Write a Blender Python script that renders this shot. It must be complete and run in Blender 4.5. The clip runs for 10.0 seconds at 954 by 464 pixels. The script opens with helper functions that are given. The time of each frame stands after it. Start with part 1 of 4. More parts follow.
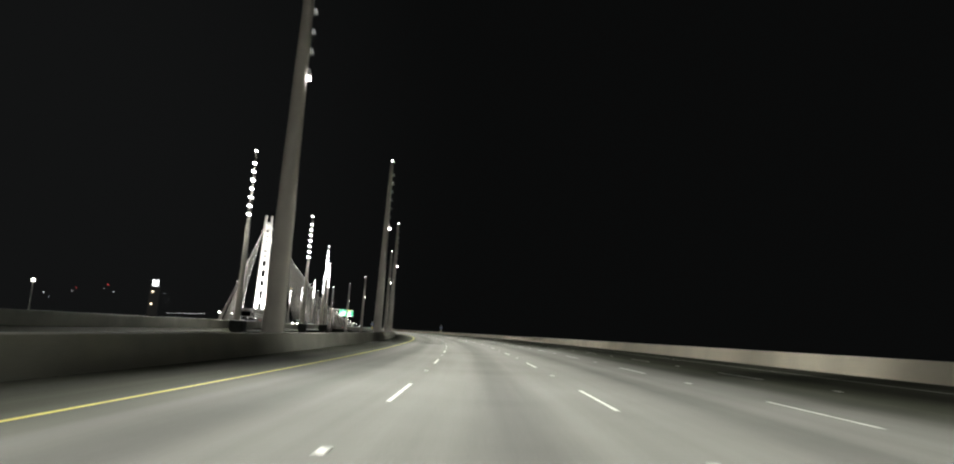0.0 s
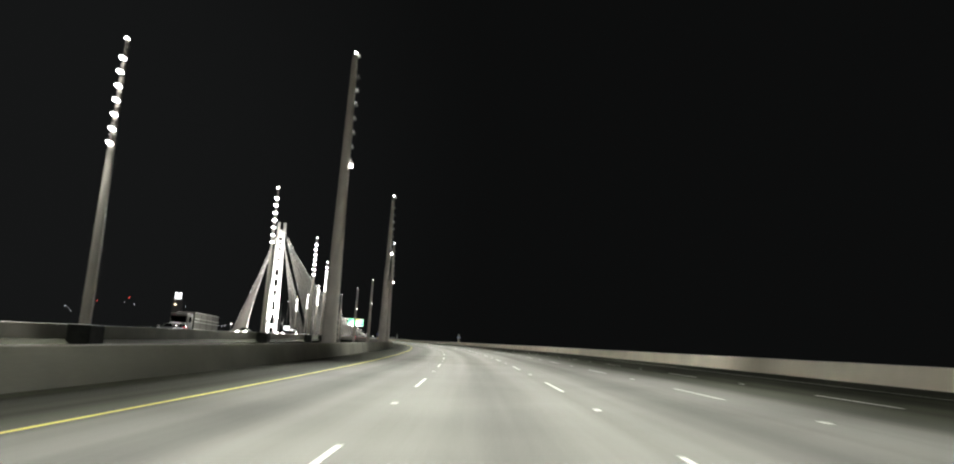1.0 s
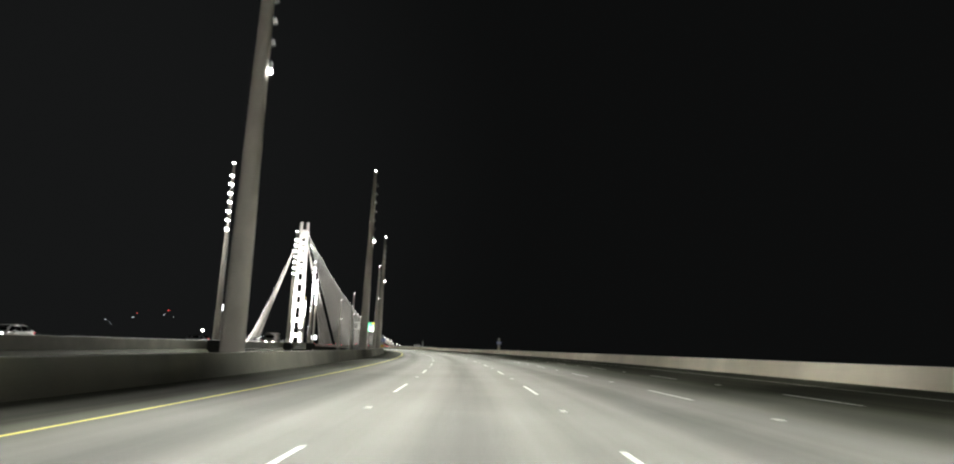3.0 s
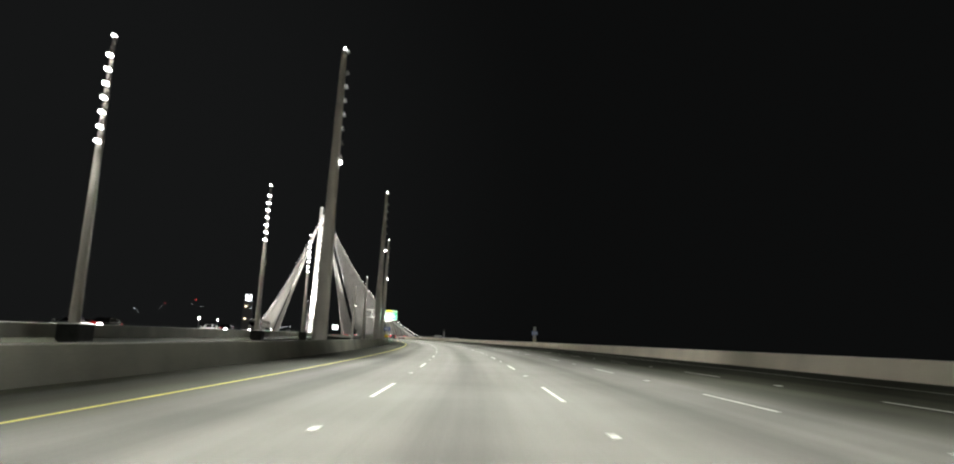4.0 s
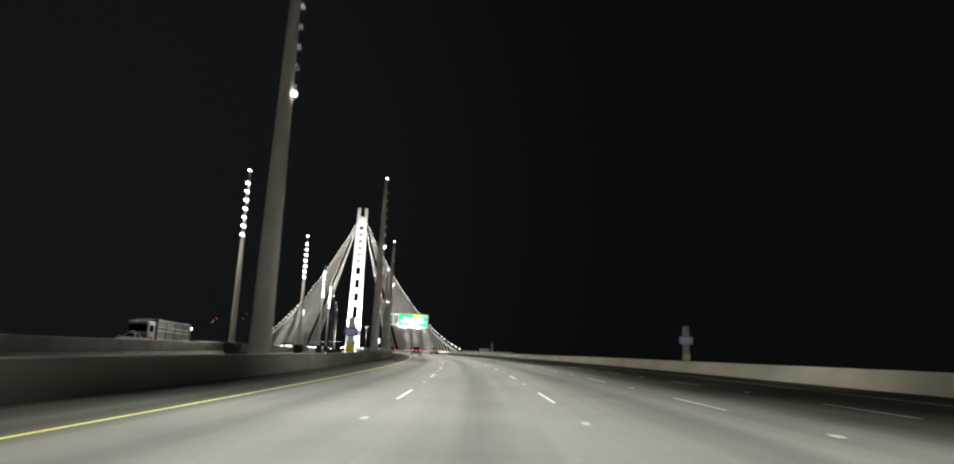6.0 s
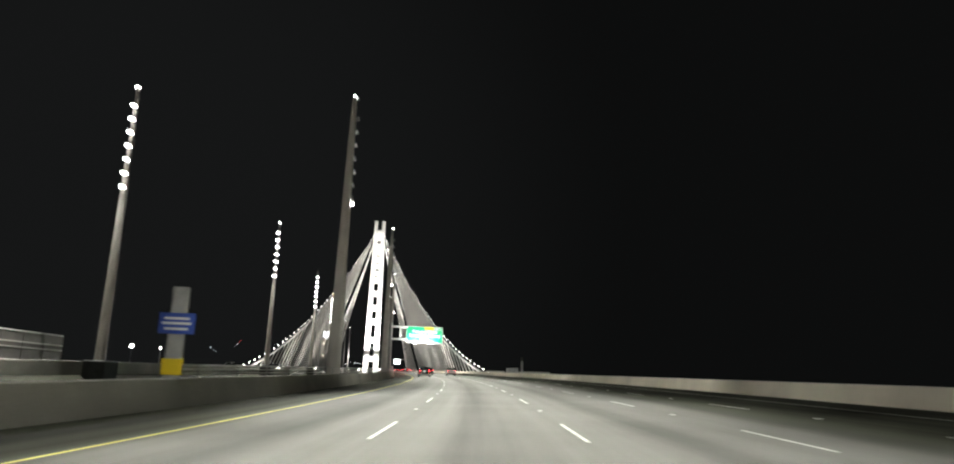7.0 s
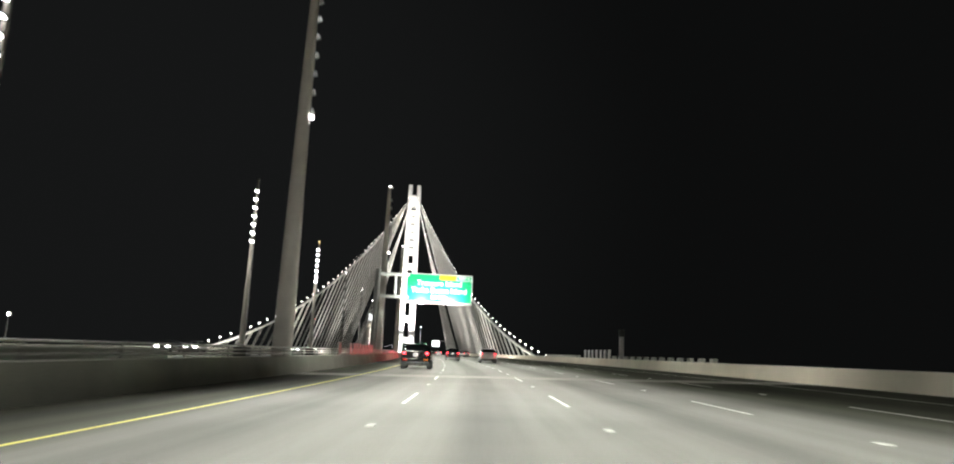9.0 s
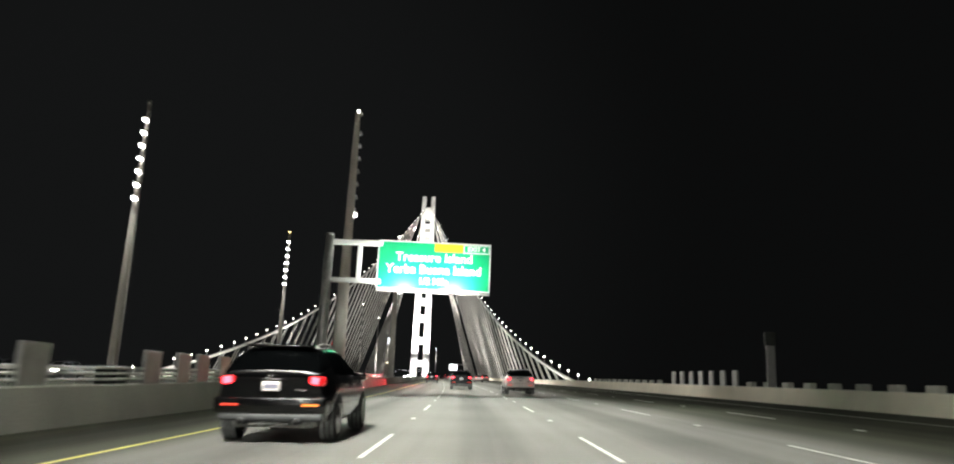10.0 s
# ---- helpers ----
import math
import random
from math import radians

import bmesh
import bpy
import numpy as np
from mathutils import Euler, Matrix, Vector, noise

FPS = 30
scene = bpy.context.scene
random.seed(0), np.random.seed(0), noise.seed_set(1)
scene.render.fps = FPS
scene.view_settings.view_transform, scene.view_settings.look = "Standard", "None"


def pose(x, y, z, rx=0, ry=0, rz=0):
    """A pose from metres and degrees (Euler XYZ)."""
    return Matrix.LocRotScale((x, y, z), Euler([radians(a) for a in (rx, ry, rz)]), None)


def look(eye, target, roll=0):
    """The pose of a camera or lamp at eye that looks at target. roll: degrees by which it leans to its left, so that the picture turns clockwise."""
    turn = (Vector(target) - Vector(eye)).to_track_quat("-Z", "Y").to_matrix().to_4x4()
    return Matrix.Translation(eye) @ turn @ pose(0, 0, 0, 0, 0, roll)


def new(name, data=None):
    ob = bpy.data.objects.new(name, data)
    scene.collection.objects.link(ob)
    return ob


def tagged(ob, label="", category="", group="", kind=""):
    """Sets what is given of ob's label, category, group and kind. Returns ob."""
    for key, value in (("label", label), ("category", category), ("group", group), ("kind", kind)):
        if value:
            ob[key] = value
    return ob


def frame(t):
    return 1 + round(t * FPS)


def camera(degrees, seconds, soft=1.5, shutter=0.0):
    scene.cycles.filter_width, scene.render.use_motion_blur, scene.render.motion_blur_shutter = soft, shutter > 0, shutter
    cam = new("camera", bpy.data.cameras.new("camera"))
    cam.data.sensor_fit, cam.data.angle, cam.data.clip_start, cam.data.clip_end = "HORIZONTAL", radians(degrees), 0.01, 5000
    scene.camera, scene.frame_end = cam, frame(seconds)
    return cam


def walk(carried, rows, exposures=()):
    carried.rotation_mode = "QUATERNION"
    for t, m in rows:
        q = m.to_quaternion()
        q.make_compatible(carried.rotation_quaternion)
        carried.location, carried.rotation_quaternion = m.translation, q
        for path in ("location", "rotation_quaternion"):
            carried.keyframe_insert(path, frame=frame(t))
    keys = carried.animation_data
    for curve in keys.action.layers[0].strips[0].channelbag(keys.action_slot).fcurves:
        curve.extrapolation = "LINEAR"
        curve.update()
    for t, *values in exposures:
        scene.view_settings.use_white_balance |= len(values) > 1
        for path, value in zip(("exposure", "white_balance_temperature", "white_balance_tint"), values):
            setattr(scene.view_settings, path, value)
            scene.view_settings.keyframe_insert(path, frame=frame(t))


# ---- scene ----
cam = camera(66.07, 10.0, soft=2.0, shutter=0.2)
PATH = [
    (0.0, pose(-57.620, -346.450, -7.043, 99.318, -3.747, -17.978)),
    (0.5, pose(-51.922, -328.612, -6.570, 99.719, -3.128, -17.129)),
    (1.0, pose(-46.328, -310.749, -6.096, 100.003, -3.347, -16.213)),
    (1.5, pose(-41.025, -292.721, -5.625, 100.162, -3.430, -15.707)),
    (2.0, pose(-35.985, -274.864, -5.163, 100.213, -3.509, -14.926)),
    (2.5, pose(-31.381, -257.335, -4.717, 100.787, -2.319, -13.945)),
    (3.0, pose(-27.332, -240.326, -4.294, 100.407, -2.519, -12.899)),
    (3.5, pose(-23.638, -223.675, -3.886, 100.027, -2.720, -11.866)),
    (4.0, pose(-20.158, -206.768, -3.476, 99.646, -2.922, -10.814)),
    (4.5, pose(-16.847, -189.402, -3.061, 100.024, -2.886, -9.542)),
    (5.0, pose(-13.904, -171.890, -2.650, 100.500, -2.793, -8.633)),
    (5.5, pose(-11.227, -154.579, -2.247, 100.519, -2.822, -7.652)),
    (6.0, pose(-8.856, -137.438, -1.854, 100.538, -2.851, -6.677)),
    (6.5, pose(-6.775, -120.390, -1.467, 100.557, -2.880, -5.703)),
    (7.0, pose(-4.970, -103.413, -1.086, 101.986, -2.266, -4.662)),
    (7.5, pose(-3.438, -86.025, -0.702, 100.663, -2.662, -3.934)),
    (8.0, pose(-2.187, -68.719, -0.323, 100.758, -2.479, -2.893)),
    (8.5, pose(-1.281, -51.402, 0.049, 100.269, -2.628, -2.032)),
    (9.0, pose(-0.677, -34.025, 0.418, 100.564, -2.684, -1.096)),
    (9.5, pose(-0.351, -16.402, 0.789, 101.133, -2.337, -0.343)),
    (10.0, pose(-0.228, 1.353, 1.160, 102.328, -2.391, 0.449)),
]
walk(cam, PATH, ((0.0, -0.25), (0.5, -0.12), (1.0, 0.08), (2.5, 0.12), (4.0, 0.05), (5.0, -0.28), (6.4, -0.12), (7.0, 0.1), (8.5, 0.12), (9.5, 0.0), (10.0, -0.08)))

# ---- night light ----
world = bpy.data.worlds.new("night")
scene.world = world
world.use_nodes = True
# black night sky; the lighter left part stands in for lens and windscreen haze
_nt = world.node_tree
_tc = _nt.nodes.new("ShaderNodeTexCoord")
_dot = _nt.nodes.new("ShaderNodeVectorMath")
_dot.operation = "DOT_PRODUCT"
_dot.inputs[1].default_value = (math.sin(radians(-24)) * 0.985, math.cos(radians(-24)) * 0.985, 0.17)
_glow = _nt.nodes.new("ShaderNodeValToRGB")
_glow.color_ramp.interpolation = "EASE"
_glow.color_ramp.elements[0].position, _glow.color_ramp.elements[1].position = 0.76, 0.995
_glow.color_ramp.elements[0].color = (0.0036, 0.0038, 0.0038, 1)
_glow.color_ramp.elements[1].color = (0.0073, 0.0077, 0.0078, 1)
_nt.links.new(_tc.outputs["Generated"], _dot.inputs[0])
_nt.links.new(_dot.outputs["Value"], _glow.inputs["Fac"])
_nt.links.new(_glow.outputs["Color"], _nt.nodes["Background"].inputs[0])
scene.view_settings.exposure = 0.0

LAMP_POWER = 29500.0      # street lamp clusters on the poles beside the road
LAMP_TINT = (1.0, 1.0, 0.90)
FILL = 0.28
GLARE = 0.15
TOWER_POWER = 360000.0    # floodlights at the foot of the tower
CABLE_LAMP = 7500.0       # lamps on the main cables
CABLE_POWER = 26000.0     # added, unseen spots between the decks that light the suspender ropes

# ---- road line: stations along the road (s), metres to the right of it (u) ----
_g = np.arange(-200.0, 1500.0, 2.0)
_k = np.where(_g < 350, 0.0008530 + 0.0001192 * _g / 350, 0.0009723 * np.clip(1 - (_g - 350) / 120, 0, 1))
_th = -np.cumsum(_k) * 2
_i0 = int(np.argmin(abs(_g - 350)))
_th = _th - _th[_i0]
_x = np.cumsum(np.sin(_th)) * 2
_y = np.cumsum(np.cos(_th)) * 2
_x, _y = _x - _x[_i0], _y - _y[_i0]


def heading(s):
    """Angle of the road at station s, to the right of +y."""
    return float(np.interp(s, _g, _th))


def at(s, u, z=0.0):
    """World place at station s, u metres right of the line, z above the banked deck."""
    th = heading(s)
    d = s - 350
    d2 = min(d, 460)
    zz = 0.020803 * d2 - 1.3358e-05 * d2 * d2 / 2 + z + 0.025164 * u
    return Vector((float(np.interp(s, _g, _x)) + u * math.cos(th), float(np.interp(s, _g, _y)) - u * math.sin(th), zz))


def place(s, u, z=0.0, turn=0.0):
    """Pose at a station: local y runs along the road, x to the right."""
    p = at(s, u, z)
    return Matrix.Translation(p) @ pose(0, 0, 0, 0, 0, -math.degrees(heading(s)) + turn)


def on_road(s, u, z=0.0, turn=0.0):
    """Pose that lies in the tilted surface of the road."""
    a = (at(s + 1, u) - at(s - 1, u)).normalized()
    r = (at(s, u + 1) - at(s, u - 1)).normalized()
    n = r.cross(a).normalized()
    r = a.cross(n)
    m = Matrix((r, a, n)).transposed().to_4x4()
    return Matrix.Translation(at(s, u, z)) @ m @ pose(0, 0, 0, 0, 0, turn)


# ---- materials ----
def material(name, color, rough=0.6, metal=0.0, var=0.12, scale=3.0, fine=40.0, bump=0.1, emit=0.0, coat=0.0, stain=None):
    m = bpy.data.materials.new(name)
    m.use_nodes = True
    nt = m.node_tree
    b = nt.nodes["Principled BSDF"]
    b.inputs["Roughness"].default_value = rough
    b.inputs["Metallic"].default_value = metal
    b.inputs["Coat Weight"].default_value = coat
    if emit:
        b.inputs["Base Color"].default_value = (*color, 1)
        b.inputs["Emission Color"].default_value = (*color, 1)
        b.inputs["Emission Strength"].default_value = emit
        return m
    tc = nt.nodes.new("ShaderNodeTexCoord")
    n1 = nt.nodes.new("ShaderNodeTexNoise")
    n1.inputs["Scale"].default_value = scale
    n1.inputs["Detail"].default_value = 5
    n2 = nt.nodes.new("ShaderNodeTexNoise")
    n2.inputs["Scale"].default_value = fine
    n2.inputs["Detail"].default_value = 3
    nt.links.new(tc.outputs["Object"], n1.inputs["Vector"])
    nt.links.new(tc.outputs["Object"], n2.inputs["Vector"])
    ramp = nt.nodes.new("ShaderNodeValToRGB")
    lo = tuple(max(0, c * (1 - var * 2)) for c in color)
    hi = tuple(min(1, c * (1 + var * 1.5)) for c in color)
    ramp.color_ramp.elements[0].position, ramp.color_ramp.elements[1].position = 0.3, 0.72
    ramp.color_ramp.elements[0].color = (*(stain or lo), 1)
    ramp.color_ramp.elements[1].color = (*hi, 1)
    nt.links.new(n1.outputs["Fac"], ramp.inputs["Fac"])
    mix = nt.nodes.new("ShaderNodeMix")
    mix.data_type, mix.blend_type = "RGBA", "OVERLAY"
    mix.inputs["Factor"].default_value = var * 2
    nt.links.new(ramp.outputs["Color"], mix.inputs["A"])
    nt.links.new(n2.outputs["Fac"], mix.inputs["B"])
    nt.links.new(mix.outputs["Result"], b.inputs["Base Color"])
    if bump:
        bp = nt.nodes.new("ShaderNodeBump")
        bp.inputs["Strength"].default_value = bump
        bp.inputs["Distance"].default_value = 0.01
        nt.links.new(n2.outputs["Fac"], bp.inputs["Height"])
        nt.links.new(bp.outputs["Normal"], b.inputs["Normal"])
    return m


def road_material():
    """Concrete deck in lanes: pale tyre tracks, dark oil strips, drifting stains, fine grain, light fall-off painted in
    at the sides. UV: metres right, metres along.
    """
    m = bpy.data.materials.new("deck_concrete")
    m.use_nodes = True
    nt = m.node_tree
    L = nt.links.new
    b = nt.nodes["Principled BSDF"]
    uv = nt.nodes.new("ShaderNodeTexCoord")
    sep = nt.nodes.new("ShaderNodeSeparateXYZ")
    L(uv.outputs["UV"], sep.inputs[0])

    def math_node(op, a, bb=None):
        n = nt.nodes.new("ShaderNodeMath")
        n.operation = op
        for i, v in enumerate((a, bb)):
            if v is None:
                continue
            if isinstance(v, (int, float)):
                n.inputs[i].default_value = v
            else:
                L(v, n.inputs[i])
        return n.outputs[0]

    # wobble of the strips along the road
    mp = nt.nodes.new("ShaderNodeMapping")
    mp.inputs["Scale"].default_value = (0.35, 0.012, 1)
    L(uv.outputs["UV"], mp.inputs["Vector"])
    slow = nt.nodes.new("ShaderNodeTexNoise")
    slow.inputs["Scale"].default_value = 1.0
    slow.inputs["Detail"].default_value = 4
    L(mp.outputs[0], slow.inputs["Vector"])
    off = math_node("MULTIPLY", math_node("SUBTRACT", slow.outputs["Fac"], 0.5), 0.9)
    lane = math_node("DIVIDE", math_node("ADD", math_node("ADD", sep.outputs["X"], 5.4876), off), 3.66)
    # oil strip in the middle of each lane
    strip = math_node("COSINE", math_node("MULTIPLY", lane, 2 * math.pi))
    strip = math_node("POWER", math_node("MAXIMUM", math_node("MULTIPLY", strip, -1.0), 0.0), 1.5)
    # long streaks
    mp2 = nt.nodes.new("ShaderNodeMapping")
    mp2.inputs["Scale"].default_value = (1.6, 0.03, 1)
    L(uv.outputs["UV"], mp2.inputs["Vector"])
    streak = nt.nodes.new("ShaderNodeTexNoise")
    streak.inputs["Scale"].default_value = 1.0
    streak.inputs["Detail"].default_value = 6
    L(mp2.outputs[0], streak.inputs["Vector"])
    blotch = nt.nodes.new("ShaderNodeTexNoise")
    blotch.inputs["Scale"].default_value = 0.22
    blotch.inputs["Detail"].default_value = 6
    L(uv.outputs["UV"], blotch.inputs["Vector"])
    grain = nt.nodes.new("ShaderNodeTexNoise")
    grain.inputs["Scale"].default_value = 30.0
    grain.inputs["Detail"].default_value = 4
    L(uv.outputs["UV"], grain.inputs["Vector"])
    v = math_node("ADD", math_node("MULTIPLY", strip, -0.075), 0.235)
    v = math_node("ADD", v, math_node("MULTIPLY", math_node("SUBTRACT", streak.outputs["Fac"], 0.5), 0.13))
    v = math_node("ADD", v, math_node("MULTIPLY", math_node("SUBTRACT", blotch.outputs["Fac"], 0.5), 0.10))
    v = math_node("ADD", v, math_node("MULTIPLY", math_node("SUBTRACT", grain.outputs["Fac"], 0.5), 0.10))
    # soiled shoulders, plus headlamp fall-off to both sides painted into the colour, with a wandering edge
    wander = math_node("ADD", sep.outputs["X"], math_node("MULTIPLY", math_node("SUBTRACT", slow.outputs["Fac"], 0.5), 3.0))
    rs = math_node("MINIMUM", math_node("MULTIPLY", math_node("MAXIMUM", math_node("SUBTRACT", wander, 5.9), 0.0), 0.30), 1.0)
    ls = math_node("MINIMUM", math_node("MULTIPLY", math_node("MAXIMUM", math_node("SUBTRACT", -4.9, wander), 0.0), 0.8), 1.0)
    dirt_falloff = math_node("MINIMUM", math_node("ADD", rs, ls), 1.0)
    grime_falloff = math_node("MULTIPLY", dirt_falloff, math_node("ADD", math_node("MULTIPLY", streak.outputs["Fac"], 0.75), 0.32))
    v = math_node("MULTIPLY", v, math_node("SUBTRACT", 1.0, grime_falloff))
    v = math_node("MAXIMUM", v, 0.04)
    comb = nt.nodes.new("ShaderNodeCombineColor")
    L(math_node("MULTIPLY", v, math_node("SUBTRACT", 1.0, math_node("MULTIPLY", dirt_falloff, 0.06))), comb.inputs[0])
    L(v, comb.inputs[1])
    L(math_node("MULTIPLY", v, math_node("SUBTRACT", 0.94, math_node("MULTIPLY", dirt_falloff, 0.22))), comb.inputs[2])
    L(comb.outputs[0], b.inputs["Base Color"])
    b.inputs["Roughness"].default_value = 0.85
    b.inputs["Specular IOR Level"].default_value = 0.2
    bp = nt.nodes.new("ShaderNodeBump")
    bp.inputs["Strength"].default_value = 0.25
    bp.inputs["Distance"].default_value = 0.01
    L(grain.outputs["Fac"], bp.inputs["Height"])
    L(bp.outputs["Normal"], b.inputs["Normal"])
    return m


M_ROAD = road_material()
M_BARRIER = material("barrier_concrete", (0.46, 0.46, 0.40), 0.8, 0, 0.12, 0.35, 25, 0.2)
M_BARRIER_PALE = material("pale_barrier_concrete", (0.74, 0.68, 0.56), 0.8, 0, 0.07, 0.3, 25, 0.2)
M_DECKSIDE = material("deck_side_concrete", (0.3, 0.3, 0.28), 0.85, 0, 0.15, 0.3, 12, 0.2)
M_WHITE = material("white_lane_paint", (0.78, 0.78, 0.75), 0.6, 0, 0.14, 2.0, 60, 0.1)
M_YELLOW = material("yellow_lane_paint", (0.95, 0.84, 0.20), 0.6, 0, 0.10, 1.0, 60, 0.1)
M_REFL = material("marker_ceramic", (0.85, 0.85, 0.82), 0.25, 0, 0.05, 5, 40, 0)
M_POLE = material("pole_grey_paint", (0.74, 0.70, 0.64), 0.5, 0.0, 0.07, 0.6, 30, 0.05)
# dark colour puts the unlit silhouette of the span poles into their paint
M_SHAFT = material("pole_paint_silhouette", (0.16, 0.155, 0.15), 0.6, 0, 0.1, 0.6, 30, 0.05)
M_FIX = material("lamp_housing_grey", (0.35, 0.36, 0.35), 0.45, 0.3, 0.08, 3, 40, 0)
M_LED = material("led_white", (1.0, 0.98, 0.94), emit=30.0)
M_LEDWARM = material("led_amber_white", (1.0, 0.75, 0.3), emit=8.0)
M_LEDSMALL = material("led_small_white", (1.0, 0.96, 0.88), emit=18.0)
M_BASE = material("pole_base_dark", (0.05, 0.055, 0.05), 0.7, 0, 0.2, 2, 30, 0.1)
M_TOWER = material("tower_white_paint", (0.8, 0.8, 0.77), 0.5, 0, 0.05, 0.15, 8, 0.03)
M_CABLE = material("cable_white_paint", (0.72, 0.71, 0.67), 0.5, 0, 0.06, 0.5, 20, 0.03)
M_GREEN = material("sign_green_sheeting", (0.0, 0.32, 0.125), 0.4, 0, 0.05, 0.8, 20, 0)
M_SIGNWHITE = material("sign_white_sheeting", (0.85, 0.86, 0.85), 0.4, 0, 0.03, 1, 20, 0)
M_SIGNYEL = material("sign_yellow_sheeting", (0.85, 0.62, 0.02), 0.4, 0, 0.04, 1, 20, 0)
M_SIGNBLUE = material("sign_blue_sheeting", (0.04, 0.09, 0.42), 0.4, 0, 0.05, 2, 20, 0)
M_STEEL = material("galvanised_steel", (0.5, 0.5, 0.48), 0.45, 0.5, 0.1, 2, 30, 0.05)
M_WATER = material("bay_water_dark", (0.006, 0.009, 0.01), 0.15, 0, 0.3, 0.02, 0.3, 0.4)
M_JOINT = material("joint_steel_dark", (0.10, 0.10, 0.10), 0.5, 0.6, 0.2, 3, 30, 0.1)
M_JOINTC = material("joint_header_concrete", (0.31, 0.30, 0.27), 0.8, 0, 0.15, 1, 30, 0.2)


# ---- mesh helpers ----
def mesh(name, verts, faces, mat, smooth=False, uvs=None):
    me = bpy.data.meshes.new(name)
    me.from_pydata([tuple(v) for v in verts], [], faces)
    me.materials.append(mat)
    if smooth:
        me.polygons.foreach_set("use_smooth", [True] * len(me.polygons))
    if uvs is not None:
        lay = me.uv_layers.new(name="UVMap")
        for lp in me.loops:
            lay.data[lp.index].uv = uvs[lp.vertex_index]
    me.update()
    return me


def thing(name, m, label, category, group="", kind=""):
    ob = new(name)
    ob.empty_display_size = 0.3
    ob.matrix_basis = m
    return tagged(ob, label, category, group, kind)


def part(name, me, parent, label="", m=None):
    ob = new(name, me)
    ob.parent = parent
    if m is not None:
        ob.matrix_basis = m
    if label:
        tagged(ob, label)
    return ob


def from_bm(name, bm, mat, smooth=False):
    me = bpy.data.meshes.new(name)
    bmesh.ops.recalc_face_normals(bm, faces=bm.faces)
    bm.to_mesh(me)
    bm.free()
    me.materials.append(mat)
    if smooth:
        me.polygons.foreach_set("use_smooth", [True] * len(me.polygons))
    return me


def box(name, mat, x0, y0, z0, x1, y1, z1, bevel=0.0, seg=1):
    bm = bmesh.new()
    bmesh.ops.create_cube(bm, size=1)
    for v in bm.verts:
        v.co = Vector(((x0 + x1) / 2 + v.co.x * (x1 - x0), (y0 + y1) / 2 + v.co.y * (y1 - y0), (z0 + z1) / 2 + v.co.z * (z1 - z0)))
    if bevel:
        bmesh.ops.bevel(bm, geom=list(bm.edges), offset=bevel, segments=seg, affect="EDGES", profile=0.5)
    return from_bm(name, bm, mat, seg > 1)


def tube(name, mat, a, b, r0, r1=None, n=8):
    """A straight tapered tube from a to b."""
    r1 = r0 if r1 is None else r1
    a, b = Vector(a), Vector(b)
    d = (b - a).normalized()
    ref = Vector((0, 0, 1)) if abs(d.z) < 0.9 else Vector((1, 0, 0))
    p = d.cross(ref).normalized()
    q = d.cross(p)
    vs, fs = [], []
    for c, r in ((a, r0), (b, r1)):
        for i in range(n):
            t = 2 * math.pi * i / n
            vs.append(c + r * (math.cos(t) * p + math.sin(t) * q))
    for i in range(n):
        fs.append((i, (i + 1) % n, n + (i + 1) % n, n + i))
    fs += [tuple(range(n - 1, -1, -1)), tuple(range(n, 2 * n))]
    return mesh(name, vs, fs, mat, n > 6)


def pipe(name, mat, pts, r, n=8):
    """A round pipe through points."""
    vs, fs = [], []
    pts = [Vector(p) for p in pts]
    for i, p in enumerate(pts):
        d = (pts[min(i + 1, len(pts) - 1)] - pts[max(i - 1, 0)]).normalized()
        ref = Vector((0, 0, 1)) if abs(d.z) < 0.95 else Vector((1, 0, 0))
        a = d.cross(ref).normalized()
        b = d.cross(a)
        for k in range(n):
            t = 2 * math.pi * k / n
            vs.append(p + r * (math.cos(t) * a + math.sin(t) * b))
    for i in range(len(pts) - 1):
        for k in range(n):
            fs.append((i * n + k, i * n + (k + 1) % n, (i + 1) * n + (k + 1) % n, (i + 1) * n + k))
    fs += [tuple(range(n - 1, -1, -1)), tuple(range((len(pts) - 1) * n, len(pts) * n))]
    return mesh(name, vs, fs, mat, True)


def far_rise(s):
    """How far the opposite carriageway lies above the plane of the near one."""
    t = min(1.0, max(0.0, (s - 290) / 90))
    return 0.6 - 0.45 * t * t * (3 - 2 * t)


def sweep(name, profile, s0, s1, ds, mat, closed=True, with_uv=False, rise=None):
    """A profile of (u, z) carried along the road from station s0 to s1."""
    n = max(2, int(round((s1 - s0) / ds)) + 1)
    m = len(profile)
    vs, uvs, fs = [], [], []
    for i in range(n):
        s = s0 + (s1 - s0) * i / (n - 1)
        for u, z in profile:
            vs.append(at(s, u, z + (rise(s) if rise else 0.0)))
            uvs.append((u, s))
    for i in range(n - 1):
        for k in range(m if closed else m - 1):
            fs.append((i * m + k, (i + 1) * m + k, (i + 1) * m + (k + 1) % m, i * m + (k + 1) % m))
    if closed:
        fs += [tuple(range(m)), tuple(range((n - 1) * m + m - 1, (n - 1) * m - 1, -1))]
    return mesh(name, vs, fs, mat, False, uvs if with_uv else None)


# ---- setting: water, decks, barriers ----
YEL, LANE = -5.4876, 3.66
S0, S1 = -120.0, 1180.0

